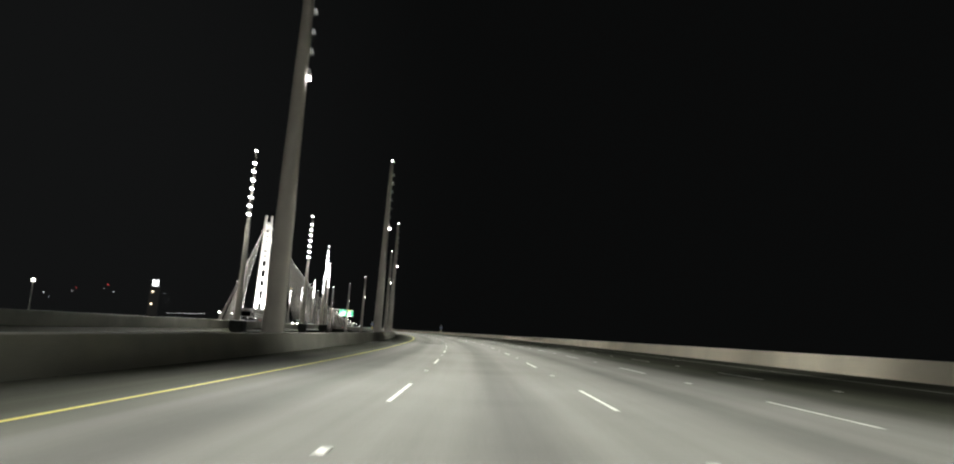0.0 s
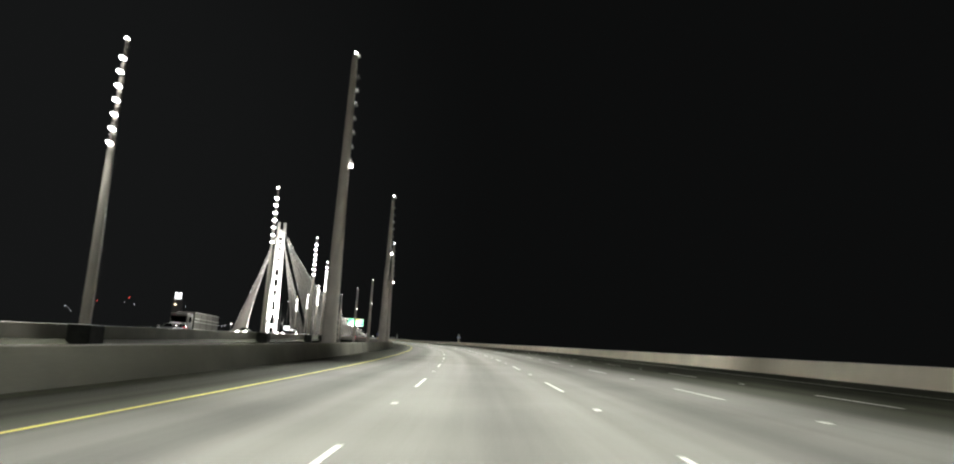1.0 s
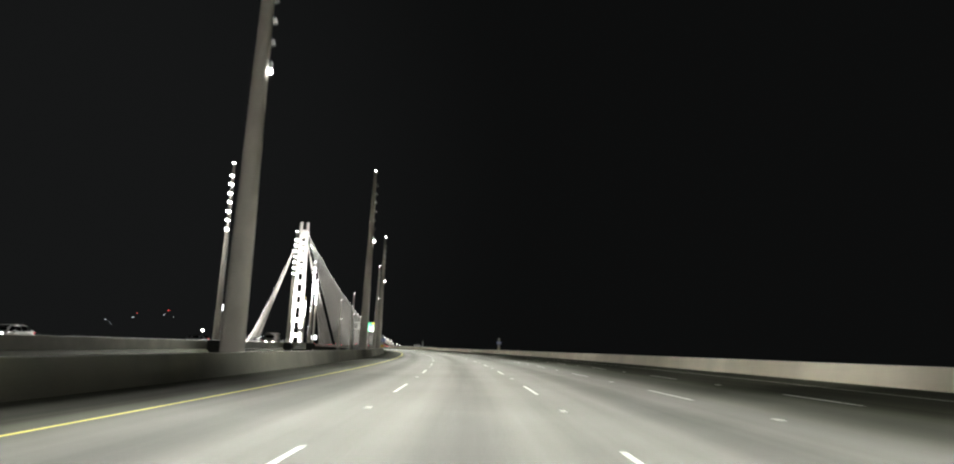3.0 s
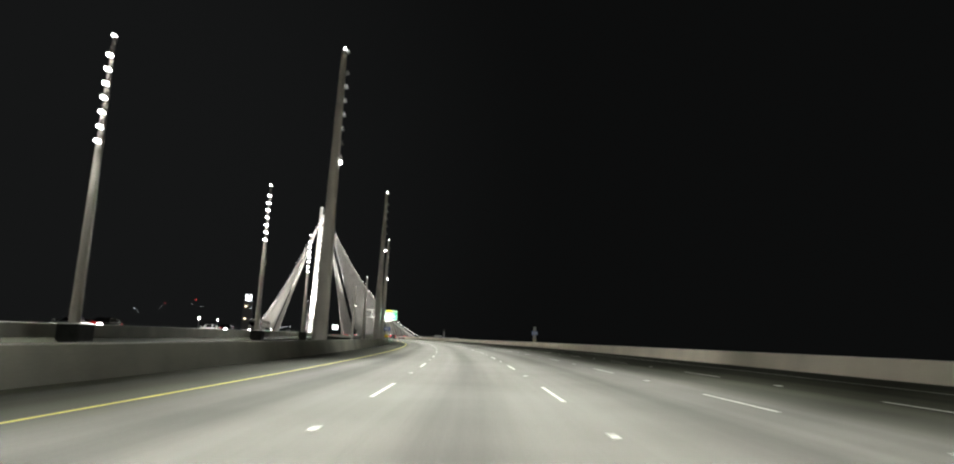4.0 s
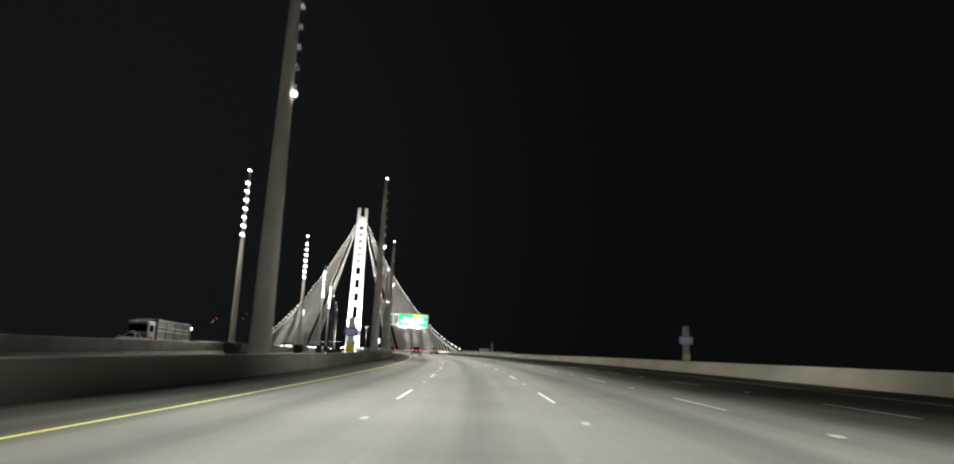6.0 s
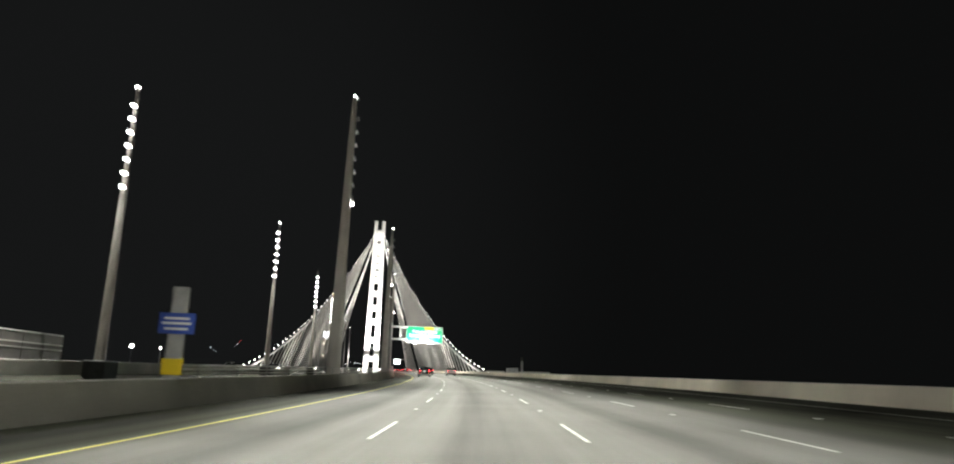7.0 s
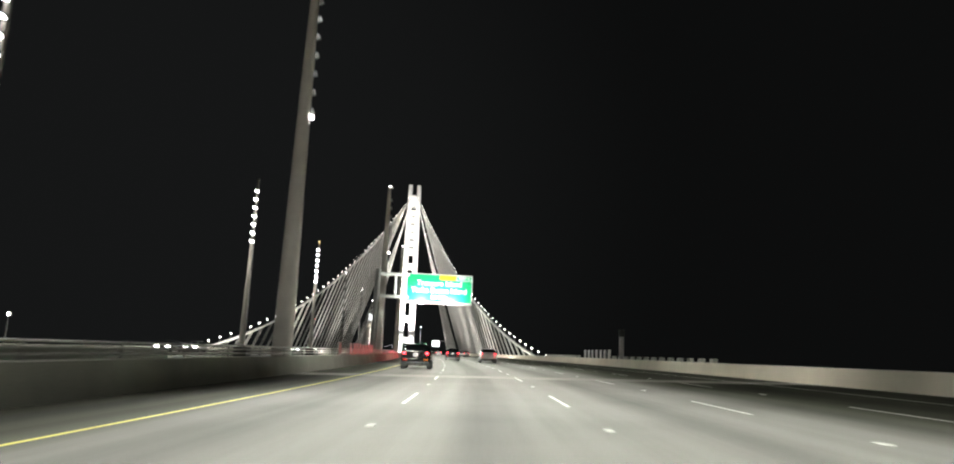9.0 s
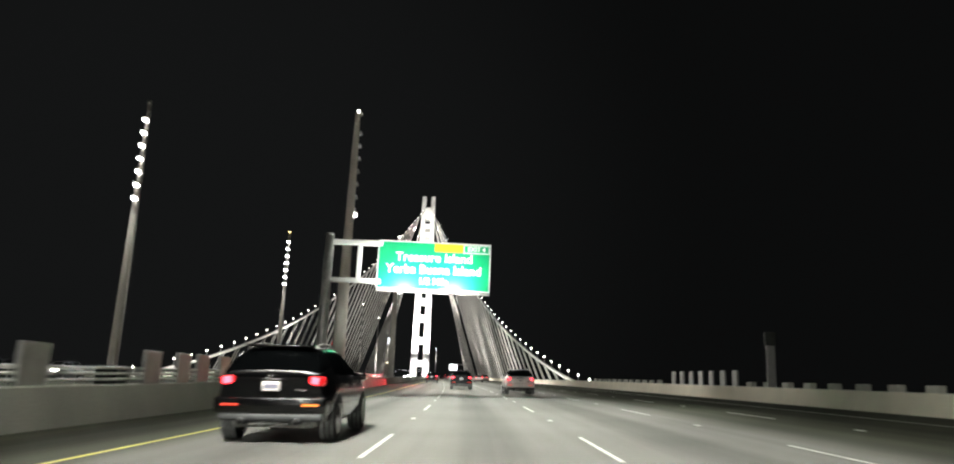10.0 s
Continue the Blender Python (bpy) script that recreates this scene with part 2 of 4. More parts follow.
tagged(new("water", mesh("water", [(-4900, -4900, -52), (4900, -4900, -52), (4900, 4900, -52), (-4900, 4900, -52)], [(0, 1, 2, 3)], M_WATER)),
       "black bay water at night far below the bridge", "water", kind="structure")

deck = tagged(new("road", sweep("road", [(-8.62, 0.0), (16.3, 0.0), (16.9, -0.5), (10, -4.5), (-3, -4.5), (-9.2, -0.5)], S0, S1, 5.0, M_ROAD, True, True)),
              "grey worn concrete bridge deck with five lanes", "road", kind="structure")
far_deck = tagged(new("road", sweep("road_far", [(-52.0, 0.0), (-26.8, 0.0), (-26.2, -0.5), (-32, -4.6), (-45, -4.6), (-52.6, -0.5)], S0, S1, 10.0, M_ROAD, True, True, far_rise)),
                  "grey concrete deck of the opposite carriageway", "road", kind="structure")


def barrier_profile(u, side, h=0.82, z=0.0):
    """Sloped concrete safety barrier; side +1: the traffic is on its right."""
    k = side
    return [(u, z - 0.02), (u - 0.03 * k, z + 0.10), (u - 0.19 * k, z + h - 0.035), (u - 0.215 * k, z + h - 0.008), (u - 0.24 * k, z + h),
            (u - 0.47 * k, z + h), (u - 0.50 * k, z + h - 0.03), (u - 0.52 * k, z - 0.45)]


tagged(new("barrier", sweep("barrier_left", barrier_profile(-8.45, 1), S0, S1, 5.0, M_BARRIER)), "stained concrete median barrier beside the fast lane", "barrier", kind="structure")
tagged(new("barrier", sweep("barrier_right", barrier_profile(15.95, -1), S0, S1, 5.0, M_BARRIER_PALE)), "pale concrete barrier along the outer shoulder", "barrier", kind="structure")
tagged(new("barrier", sweep("barrier_far", barrier_profile(-27.2, -1, 0.82), S0, 384.0, 8.0, M_BARRIER, True, False, far_rise)), "concrete barrier of the opposite carriageway", "barrier", kind="structure")
tagged(new("barrier", sweep("barrier_outer", barrier_profile(-51.7, 1, 0.82), S0, S1, 8.0, M_BARRIER, True, False, far_rise)), "concrete barrier on the outer edge of the opposite carriageway", "barrier", kind="structure")

# painted lines
tagged(new("lane_line", sweep("edge_line_yellow", [(YEL - 0.055, 0.004), (YEL + 0.055, 0.004)], S0, S1, 5, M_YELLOW, False)), "yellow painted line along the fast lane", "road marking", kind="structure")
tagged(new("lane_line", sweep("edge_line_white", [(12.74, 0.004), (12.89, 0.004)], S0, S1, 5, M_WHITE, False)), "white painted line along the outer shoulder", "road marking", kind="structure")


def street_lamp(k, u, h, towards, group):
    """Tall tapered lamp pole with a column of seven lamp heads and one on top. towards: the way the heads face along the road."""
    s = 85.15 + 53.56 * k
    near = u > -15
    dead_top = k == 6 and not near      # the top head of this one is out
    p = thing("street_lamp", place(s, u), "tall tapered grey pole with a column of LED lamp heads" if near else
              "tall pole with a column of bright LED lamp heads facing traffic", "street lamp", group)
    # rounded square shaft
    vs, fs = [], []
    levels = ((-1.0, 0.50), (6, 0.43), (13, 0.33), (h - 0.1, 0.20), (h, 0.17))
    slim = 0.93 if near else 0.66
    for z, w in levels:
        w *= slim
        for i in range(20):
            t = 2 * math.pi * (i + 0.5) / 20
            ct, st = math.cos(t), math.sin(t)
            r = w * 1.04 / (abs(ct) ** 3.4 + abs(st) ** 3.4) ** (1 / 3.4)
            vs.append((r * ct, r * st, z))
    for i in range(len(levels) - 1):
        for j in range(20):
            fs.append((i * 20 + j, i * 20 + (j + 1) % 20, i * 20 + 20 + (j + 1) % 20, i * 20 + 20 + j))
    part("shaft", mesh("lamp_shaft", vs, fs, M_POLE, True), p)
    part("shaft_cap", box("lamp_cap", M_FIX, -0.16, -0.16, h - 0.01, 0.16, 0.16, h + 0.05, 0.03), p)
    heads = [(h - 0.05, True)] + [(h - 1.6 - 1.05 * i, False) for i in range(7)]
    for i, (z, top) in enumerate(heads):
        w = 0.22 if top else (0.28 if near else 0.30)
        off = 0.16 if near else 0.0
        y = towards * (0.30 if not top else 0.05)
        hd = part("lamp_head", box("lamp_head", M_FIX, -w, -0.24, -0.04, w, 0.24, 0.04, 0.02), p, "",
                  Matrix.Translation((off, y, z)) @ pose(0, 0, 0, towards * (42 if not near else 62), 10 if not near else -20, 0))
        part("lens", mesh("lamp_lens", [(w * 0.85 * math.cos(-0.524 * q), 0.18 * math.sin(-0.524 * q), -0.045) for q in range(12)], [tuple(range(12))], M_FIX if top and dead_top else (M_LEDWARM if top and k == 7 else M_LED)), hd)
        part("bracket", box("lamp_bracket", M_FIX, off * 0.4 - 0.04, min(0, y), z - 0.16, off * 0.4 + 0.04, max(0, y), z - 0.06), p)
    if near:
        part("rear_lamp", box("lamp_glow", M_LED, -0.085, -0.08, -0.12, 0.085, 0.06, 0.12, 0.05, 2), p, "bright lamp on the rear of the pole", Matrix.Translation((0.44, -0.05, h - 8.3)))
        part("top_lamp", box("lamp_top_glow", M_LED, -0.08, -0.07, -0.08, 0.08, 0.07, 0.08, 0.04, 2), p, "bright lamp on the pole top", Matrix.Translation((0.06, -0.1, h + 0.12)))
        part("corbel", box("lamp_corbel", M_DECKSIDE, -0.7, -0.8, -2.2, 1.0, 0.8, -0.35, 0.05), p, "concrete corbel on the deck's side")
    else:
        part("pedestal", box("lamp_pedestal", M_BASE, -0.62, -1.1, -0.4, 0.9, 1.1, 1.45, 0.08), p, "dark boxed pedestal")
    return p


for k in range(-2, 8):
    street_lamp(k, -9.66, 21.44, 1, "lamps between the carriageways")
for k in range(-2, 8):
    street_lamp(k, -25.98, 21.9, -1, "lamps of the opposite carriageway")



def span_lamp(s, u, h, label):
    """Slim pole on the suspended span, coloured as an unlit silhouette, with one lit head on top."""
    p = thing("street_lamp", place(s, u), label, "street lamp", "lamps of the suspended span")
    part("shaft", tube("span_lamp_shaft", M_SHAFT, (0, 0, -0.6), (0, 0, h), 0.26, 0.13, 12), p)
    part("base_plate", box("span_lamp_base", M_BASE, -0.42, -0.42, -0.7, 0.42, 0.42, 0.35, 0.05), p)
    hd = part("lamp_head", box("span_lamp_head", M_FIX, -0.24, -0.3, h, 0.24, 0.3, h + 0.12, 0.03), p)
    part("lens", box("span_lamp_lens", M_LED, -0.14, -0.36, h - 0.08, 0.14, -0.1, h + 0.06, 0.05), hd)


for k in (8, 9, 10):
    span_lamp(85.15 + 53.56 * k, -25.98, 21.5, "slim dark lamp pole with a single lit head")
span_lamp(786.0, -5.7, 17.0, "slim lamp pole beside the foot of the tower")

# light from the lamp columns: beams aimed to stand in for headlamps, glare along the road, and added fill
def lamp_beam(name, eye, target, watts, degrees, soft_edge=1.0):
    ld = bpy.data.lights.new(name, "SPOT")
    ld.energy, ld.color, ld.spot_size, ld.spot_blend, ld.shadow_soft_size = watts, LAMP_TINT, radians(degrees), soft_edge, 0.8
    new(name, ld).matrix_basis = look(eye, target)


# metres ahead of the pole, metres right of the line, cone, share
BEAMS = ((-24, -0.1, 34, 1.5), (-17, 0.7, 38, 1.0), (-10, 0.7, 38, 0.96), (-3.3, 0.7, 38, 0.74), (3.3, 0.7, 38, 0.62), (10, 0.7, 38, 0.84), (17, 0.7, 38, 0.74), (24, 0.7, 36, 1.6))
for k in range(-2, 12):
    s = 85.15 + 53.56 * k
    dim = 1.0 if k < 5 else (1.15 if k == 5 else 0.95)
    if k < 8:
        for ahead, right, cone, share in BEAMS:
            lamp_beam("lamp_light", at(s + (1.2 if ahead > 0 else -1.2), -8.0, 19.5), at(s + ahead, right - (0.5 if k in (2, 3) else 0.15), 0), LAMP_POWER * share * dim, cone)
        # added fill that brightens the outer barrier, not a lamp of its own
        for ahead in (-18, 0, 18):
            lamp_beam("barrier_fill_light", at(s + 1.2, -8.4, 13.2), at(s + ahead, 16.6, 1.4), LAMP_POWER * (0.27 if k < 2 else 0.13 if k < 4 else 0.24), 30)
        lamp_beam("rear_lamp_light", at(s - 0.4, -11.2, 13.2), at(s - 25, -27.0, 0.5), LAMP_POWER * 0.2, 84)
        lamp_beam("shaft_lamp_light", at(s - 0.9, -25.98, 13.4), at(s - 0.1, -25.98, 7.0), LAMP_POWER * 0.022, 60)
        lamp_beam("lamp_glare", at(s + 1.2, -8.6, 15), at(s + 53.56, -15, 10), LAMP_POWER * GLARE * (0.35 if k in (1, 2) else 1.0), 46)
    # added wide fill hanging over the fast lane, where no lamp stands
    lamp_beam("lane_fill_light", at(s + 1.0, -5.2, 14.0), at(s + 10, 3.0, 0), LAMP_POWER * (0.6 if k > 7 else FILL * (0.6 if k in (2, 3, 4) else 0.9)), 150)
    lamp_beam("far_lamp_light", at(s, -28, 17.5), at(s - 16, -37, 0.6), LAMP_POWER * 1.0, 130)


# ---- suspension bridge ahead ----
TS, TU, EDGE, BACK = 806.7, -15.4, 36.0, 215.0


def bridge_tower():
    base = place(TS, TU)
    t = thing("bridge_tower", base, "floodlit white steel tower with linked twin legs", "bridge tower")
    H = 113.4

    def half(z):
        return 5.6 - 1.5 * (z / H)

    def leg_w(z):
        return 3.75 - 1.2 * (z / H)

    for sx in (-1, 1):
        for sy in (-1, 1):
            vs, fs = [], []
            zs = (-52, -20, 0, 20, 40, 60, 80, 100, H)
            for z in zs:
                w = leg_w(max(z, 0))
                o = half(max(z, 0))
                x0, x1 = sx * (o - w), sx * o
                y0, y1 = sy * (o - w), sy * o
                xa, xb, ya, yb = min(x0, x1), max(x0, x1), min(y0, y1), max(y0, y1)
                c = 0.45
                vs += [(xb, ya + c, z), (xb, yb - c, z), (xb - c, yb, z), (xa + c, yb, z), (xa, yb - c, z), (xa, ya + c, z), (xa + c, ya, z), (xb - c, ya, z)]
            for i in range(len(zs) - 1):
                for j in range(8):
                    fs.append((i * 8 + j, i * 8 + (j + 1) % 8, i * 8 + 8 + (j + 1) % 8, i * 8 + 8 + j))
            n = (len(zs) - 1) * 8
            fs.append(tuple(range(n, n + 8)))
            part("leg", mesh("tower_leg", vs, fs, M_TOWER), t)
    # links between the legs: close together near the top, fewer below
    zs = [9, 22.8, 36.4, 46.7, 57.6, 67.7, 72.9, 78.3, 83.6, 88.9, 94.1, 100.4]
    for i, z in enumerate(zs):
        th = 3.6 if z < 70 or z > 100 else 3.4
        o, w = half(z), leg_w(z)
        g = o - w + 0.05
        for sy in (-1, 1):
            part("link", box("tower_link", M_TOWER, -g, min(sy * (o - 0.4), sy * (o - w + 0.3)), z - th / 2, g, max(sy * (o - 0.4), sy * (o - w + 0.3)), z + th / 2), t)
        for sx in (-1, 1):
            part("link", box("tower_link_side", M_TOWER, min(sx * (o - 0.4), sx * (o - w + 0.3)), -g, z - th / 2, max(sx * (o - 0.4), sx * (o - w + 0.3)), g, z + th / 2), t)
    part("saddle", box("tower_saddle", M_TOWER, -2.4, -4.5, 101.5, 2.4, 4.5, 106.5, 0.6), t, "white cable saddle below the leg tops")
    for sx in (-1, 1):
        part("deck_bracket", box("tower_bracket", M_TOWER, min(sx * 5, sx * 8), -3, -3.5, max(sx * 5, sx * 8), 3, -1.0, 0.2), t)
        for dx, dz in ((0.0, 1.0), (sx * 1.9, 0.4), (-sx * 1.6, 0.6)):
            fl = part("floodlight", box("tower_floodlight", M_FIX, sx * 6.4 + dx - 0.55, -8.4, dz, sx * 6.4 + dx + 0.55, -8.0, dz + 1.1, 0.08), t, "bright floodlight")
            part("lens", box("tower_flood_lens", M_LED, sx * 6.4 + dx - 0.3, -8.46, dz + 0.3, sx * 6.4 + dx + 0.3, -8.4, dz + 0.85, 0.02), fl)
    return t


bridge_tower()
for sx in (-1, 1):
    for back, aim, cone, share in ((30, 52, 62, 1.9), (26, 5, 44, 0.12)):
        ld = bpy.data.lights.new("tower_floodlight", "SPOT")
        ld.energy, ld.color, ld.spot_size, ld.spot_blend, ld.shadow_soft_size = TOWER_POWER * share, (1.0, 0.97, 0.92), radians(cone), 0.3, 0.5
        new("tower_floodlight", ld).matrix_basis = look(at(TS - back, TU + sx * 5.5, 1.5), at(TS, TU, aim))


def cable_point(tau, length, side):
    """A point of a main cable: tau 0 at the saddle, 1 at the deck; length along the road (negative: towards the far shore)."""
    g = (1 - tau) ** 1.9
    s = TS - length * tau
    return at(s, TU + side * (1.6 + (EDGE - 1.6) * (1 - g)), 108.5 * g - 2.5)


def suspension_cable(length, side, count, label):
    c = thing("suspension_cable", Matrix.Identity(4), label, "bridge cable", "main cables of the bridge")
    pts = [cable_point(i / 48, length, side) for i in range(49)]
    part("main_cable", pipe("main_cable", M_CABLE, pts, 0.31, 10), c)
    for i in range(2, count):      # none hang close beside the tower
        tau = i / count
        p = cable_point(tau, length, side)
        for d in (-0.9, 0.9):
            q = at(TS - length * tau + d, TU + side * EDGE, -0.4)
            a = p + (at(TS + d, TU) - at(TS, TU))
            if (a - q).length > 1.5:
                part("suspender", tube("suspender", M_CABLE, a, q, 0.12, 0.12, 5), c)
    n = int(abs(length) / 8)
    for i in range(1, n):
        p = cable_point(i / n, length, side)
        lp = part("cable_light", tube("cable_light_post", M_STEEL, (0, 0, 0.3), (0, 0, 1.45), 0.06, 0.06, 6), c, "", Matrix.Translation(p))
        part("lens", box("cable_light_lens", M_LEDSMALL, -0.11, -0.11, 1.36, 0.11, 0.11, 1.58, 0.06), lp)
        part("shade", box("cable_light_shade", M_STEEL, -0.2, -0.2, 1.58, 0.2, 0.2, 1.64, 0.02), lp)
    return c


suspension_cable(392.0, 1, 40, "white main cable with paired suspender ropes and small lights")
suspension_cable(392.0, -1, 40, "white main cable with suspender ropes over the opposite carriageway")
suspension_cable(-BACK, 1, 22, "white main cable behind the tower with suspender ropes")
suspension_cable(-BACK, -1, 22, "white main cable behind the tower, opposite side")
# added spots without fixtures, in the gap between the decks, that light the ropes evenly
for side in (1, -1):
    for length, lamps in ((392.0, ((0.08, 1.3), (0.2, 2.2), (0.33, 2.8), (0.47, 3.0), (0.62, 3.0), (0.8, 2.4))), (-BACK, ((0.2, 0.5), (0.6, 0.7)))):
        for tau, share in lamps:
            p = cable_point(tau, length, side)
            base = at(TS - length * tau - 8, TU + side * 3.0, 3.0)
            ld = bpy.data.lights.new("rope_fill_light", "SPOT")
            ld.energy, ld.color, ld.spot_size, ld.spot_blend, ld.shadow_soft_size = CABLE_POWER * share, (1.0, 0.96, 0.88), radians(96), 1.0, 0.8
            new("rope_fill_light", ld).matrix_basis = look(base, at(TS - length * tau, TU + side * EDGE, 0.45 * (p.z - at(TS, TU).z) + 8))

# light that the lamps on the main cables throw down on the upper ropes
for side in (1, -1):
    for length, taus in ((392.0, (0.04, 0.11, 0.19, 0.28, 0.39)), (-BACK, (0.08, 0.25, 0.5))):
        for tau in taus:
            ld = bpy.data.lights.new("cable_lamp_light", "POINT")
            ld.energy, ld.color, ld.shadow_soft_size = CABLE_LAMP, (1.0, 0.96, 0.88), 0.8
            new("cable_lamp_light", ld).location = cable_point(tau, length, side) + Vector((-side * 11, -4, -9))

# suspended deck: outer edges of the suspension span
for side, name in ((1, "deck_edge_near"), (-1, "deck_edge_far")):
    u0 = TU + side * 31.6
    tagged(new("deck_edge", sweep(name, [(u0, 0.0), (u0 + side * 4.8, -0.2), (u0 + side * 4.8, -1.2), (u0, -3.0)], 430, 1030, 10, M_DECKSIDE)),
           "pale steel edge girder of the suspended deck", "bridge deck", kind="structure")


# ---- overhead sign ----
def overhead_sign():
    S = 399.5
    g = thing("overhead_sign", place(S, 0.0), "lit green overhead motorway sign on a white cantilever gantry", "road sign")
    part("post", tube("sign_post", M_STEEL, (-9.75, 0, -2.0), (-9.75, 0, 10.0), 0.37, 0.31, 16), g, "round grey steel post")
    part("post_cap", tube("sign_post_cap", M_STEEL, (-9.75, 0, 10.0), (-9.75, 0, 10.1), 0.34, 0.28, 16), g)
    for z in (9.55, 7.0):
        part("arm", box("sign_arm", M_TOWER, -9.6, -0.17, z - 0.17, -6.2, 0.17, z + 0.17, 0.04), g)
    part("strut", box("sign_strut", M_TOWER, -7.85, -0.14, 7.15, -7.55, 0.14, 9.4, 0.04), g)
    part("back_beam", box("sign_beam", M_STEEL, -6.3, 0.25, 6.9, 0.9, 0.45, 7.1), g)
    part("back_beam", box("sign_beam_top", M_STEEL, -6.3, 0.25, 9.3, 0.9, 0.45, 9.5), g)
    sg = part("panel", box("sign_panel", M_SIGNWHITE, -6.5, -0.04, 6.55, 1.0, 0.05, 9.8, 0.02), g, "green panel with white border and lettering")
    part("field", box("sign_field", M_GREEN, -6.42, -0.052, 6.63, 0.92, -0.04, 9.72), sg)
    part("yellow_tab", box("sign_yellow", M_SIGNYEL, -2.75, -0.066, 9.17, -0.85, -0.052, 9.7), sg)
    part("exit_border", box("sign_exit_border", M_SIGNWHITE, -0.82, -0.064, 9.14, 0.90, -0.052, 9.70), sg)
    part("exit_field", box("sign_exit_field", M_GREEN, -0.77, -0.072, 9.19, 0.85, -0.064, 9.65), sg)

    def letters(text, x, z, size, name):
        cu = bpy.data.curves.new(name, "FONT")
        cu.body, cu.size, cu.align_x, cu.align_y, cu.extrude, cu.offset = text, size, "CENTER", "CENTER", 0.006, 0.012
        cu.materials.append(M_SIGNWHITE)
        ob = new(name, cu)
        ob.parent = sg
        ob.matrix_basis = Matrix.Translation((x, -0.080, z)) @ pose(0, 0, 0, 90, 0, 0)

    letters("Treasure Island", -2.75, 8.72, 0.82, "lettering")
    letters("Yerba Buena Island", -2.75, 7.92, 0.82, "lettering")
    letters("1/2 Mile", -2.75, 7.14, 0.60, "lettering")
    letters("EXIT 4", 0.04, 9.42, 0.42, "lettering")
    for x in (-4.75, -1.45):
        a = part("sign_light", box("sign_light", M_FIX, x - 0.30, -1.35, 6.22, x + 0.30, -0.95, 6.44, 0.04), g, "lamp box that lights the panel")
        part("bracket", box("sign_light_bracket", M_STEEL, x - 0.03, -0.9, 6.42, x + 0.03, 0.1, 6.5), a)
        ld = bpy.data.lights.new("sign_lamp", "SPOT")
        ld.energy, ld.color, ld.spot_size, ld.spot_blend, ld.shadow_soft_size = 2100, (0.95, 1.0, 0.92), radians(160), 0.6, 0.15
        lo = new("sign_lamp", ld)
        lo.matrix_basis = look(at(S - 1.75, x, 6.62), at(S, x, 8.6))
    part("lower_rail", box("sign_lower_rail", M_STEEL, -6.5, 0.06, 6.38, 1.0, 0.18, 6.52, 0.02), g)


overhead_sign()


# ---- roadside posts, plates and rails ----
# blue sheeting lightened: headlamp light thrown back is put into its colour
M_HEADLITBLUE = material("headlit_blue_sheeting", (0.3, 0.38, 0.66), 0.4, 0, 0.05, 2, 20, 0)
M_FADED = material("faded_yellow_sheeting", (0.62, 0.58, 0.36), 0.5, 0, 0.08, 2, 20, 0)


def marker_post(s, u, label, sign=True, h=3.42, plate=None, sheet=M_SIGNBLUE):
    p = thing("marker_post", place(s, u), label, "sign post", "posts on the barriers")
    part("post", box("marker_post_shaft", M_STEEL, -0.24, -0.06, 0.80, 0.24, 0.06, h, 0.02), p)
    if sign:
        pl = part("plate", box("marker_plate", sheet, -0.52, -0.10, 2.06, 0.52, -0.065, 2.66, 0.01), p, "blue reflective plate with white lines of writing")
        for z, w in ((2.50, 0.36), (2.36, 0.42), (2.20, 0.34)):
            part("writing_bar", box("marker_bar", M_SIGNWHITE, -w, -0.108, z - 0.035, w, -0.1, z + 0.035), pl)
        part("yellow_plate", box("marker_yellow", plate or M_SIGNYEL, -0.30, -0.10, 0.90, 0.30, -0.065, 1.36, 0.01), p, "plain yellow plate")
    else:
        part("cap_box", box("marker_cap", M_BASE, -0.30, -0.12, h, 0.30, 0.12, h + 0.75, 0.03), p, "dark box on top")


marker_post(267.7, -8.75, "grey post with blue and yellow plates on the median barrier")
marker_post(267.7, 16.5, "grey post with headlamp-lit blue and faded yellow plates on the outer barrier", plate=M_FADED, sheet=M_HEADLITBLUE)
marker_post(392.3, 16.5, "tall grey post with a dark box on the outer barrier", False, 3.1)

stub = box("stub_post", M_BARRIER, -0.3, -0.38, 0.78, 0.0, 0.38, 1.08, 0.02)
tall = box("tall_post", M_STEEL, -0.12, -0.40, 0.78, 0.0, 0.40, 1.78, 0.02)
panel_mesh = box("wind_panel", M_STEEL, -0.06, -0.48, 0.80, 0.06, 0.48, 1.66, 0.02)


def barrier_piece(name, me, s, u, label, category, group):
    ob = new(name, me)
    ob.matrix_basis = place(s, u)
    return tagged(ob, label, category, group)


s = 366.0
while s < 442:
    if not 396 < s < 412:
        barrier_piece("barrier_stub", stub, s, 16.6, "short pale concrete stub on top of the barrier", "barrier stub", "stubs on the outer barrier")
    s += 2.42
for i in range(7):
    barrier_piece("tall_panel", tall, 397.6 + i * 2.15, 16.55, "upright grey panel standing on the outer barrier", "barrier panel", "panels on the outer barrier")
for s in (365.85, 371.3, 373.5, 375.1, 377.2, 379.4, 381.6, 383.8, 386.0, 388.2):
    barrier_piece("tall_panel", panel_mesh, s, -8.85, "upright grey panel standing on the median barrier", "barrier panel", "panels on the median barrier")

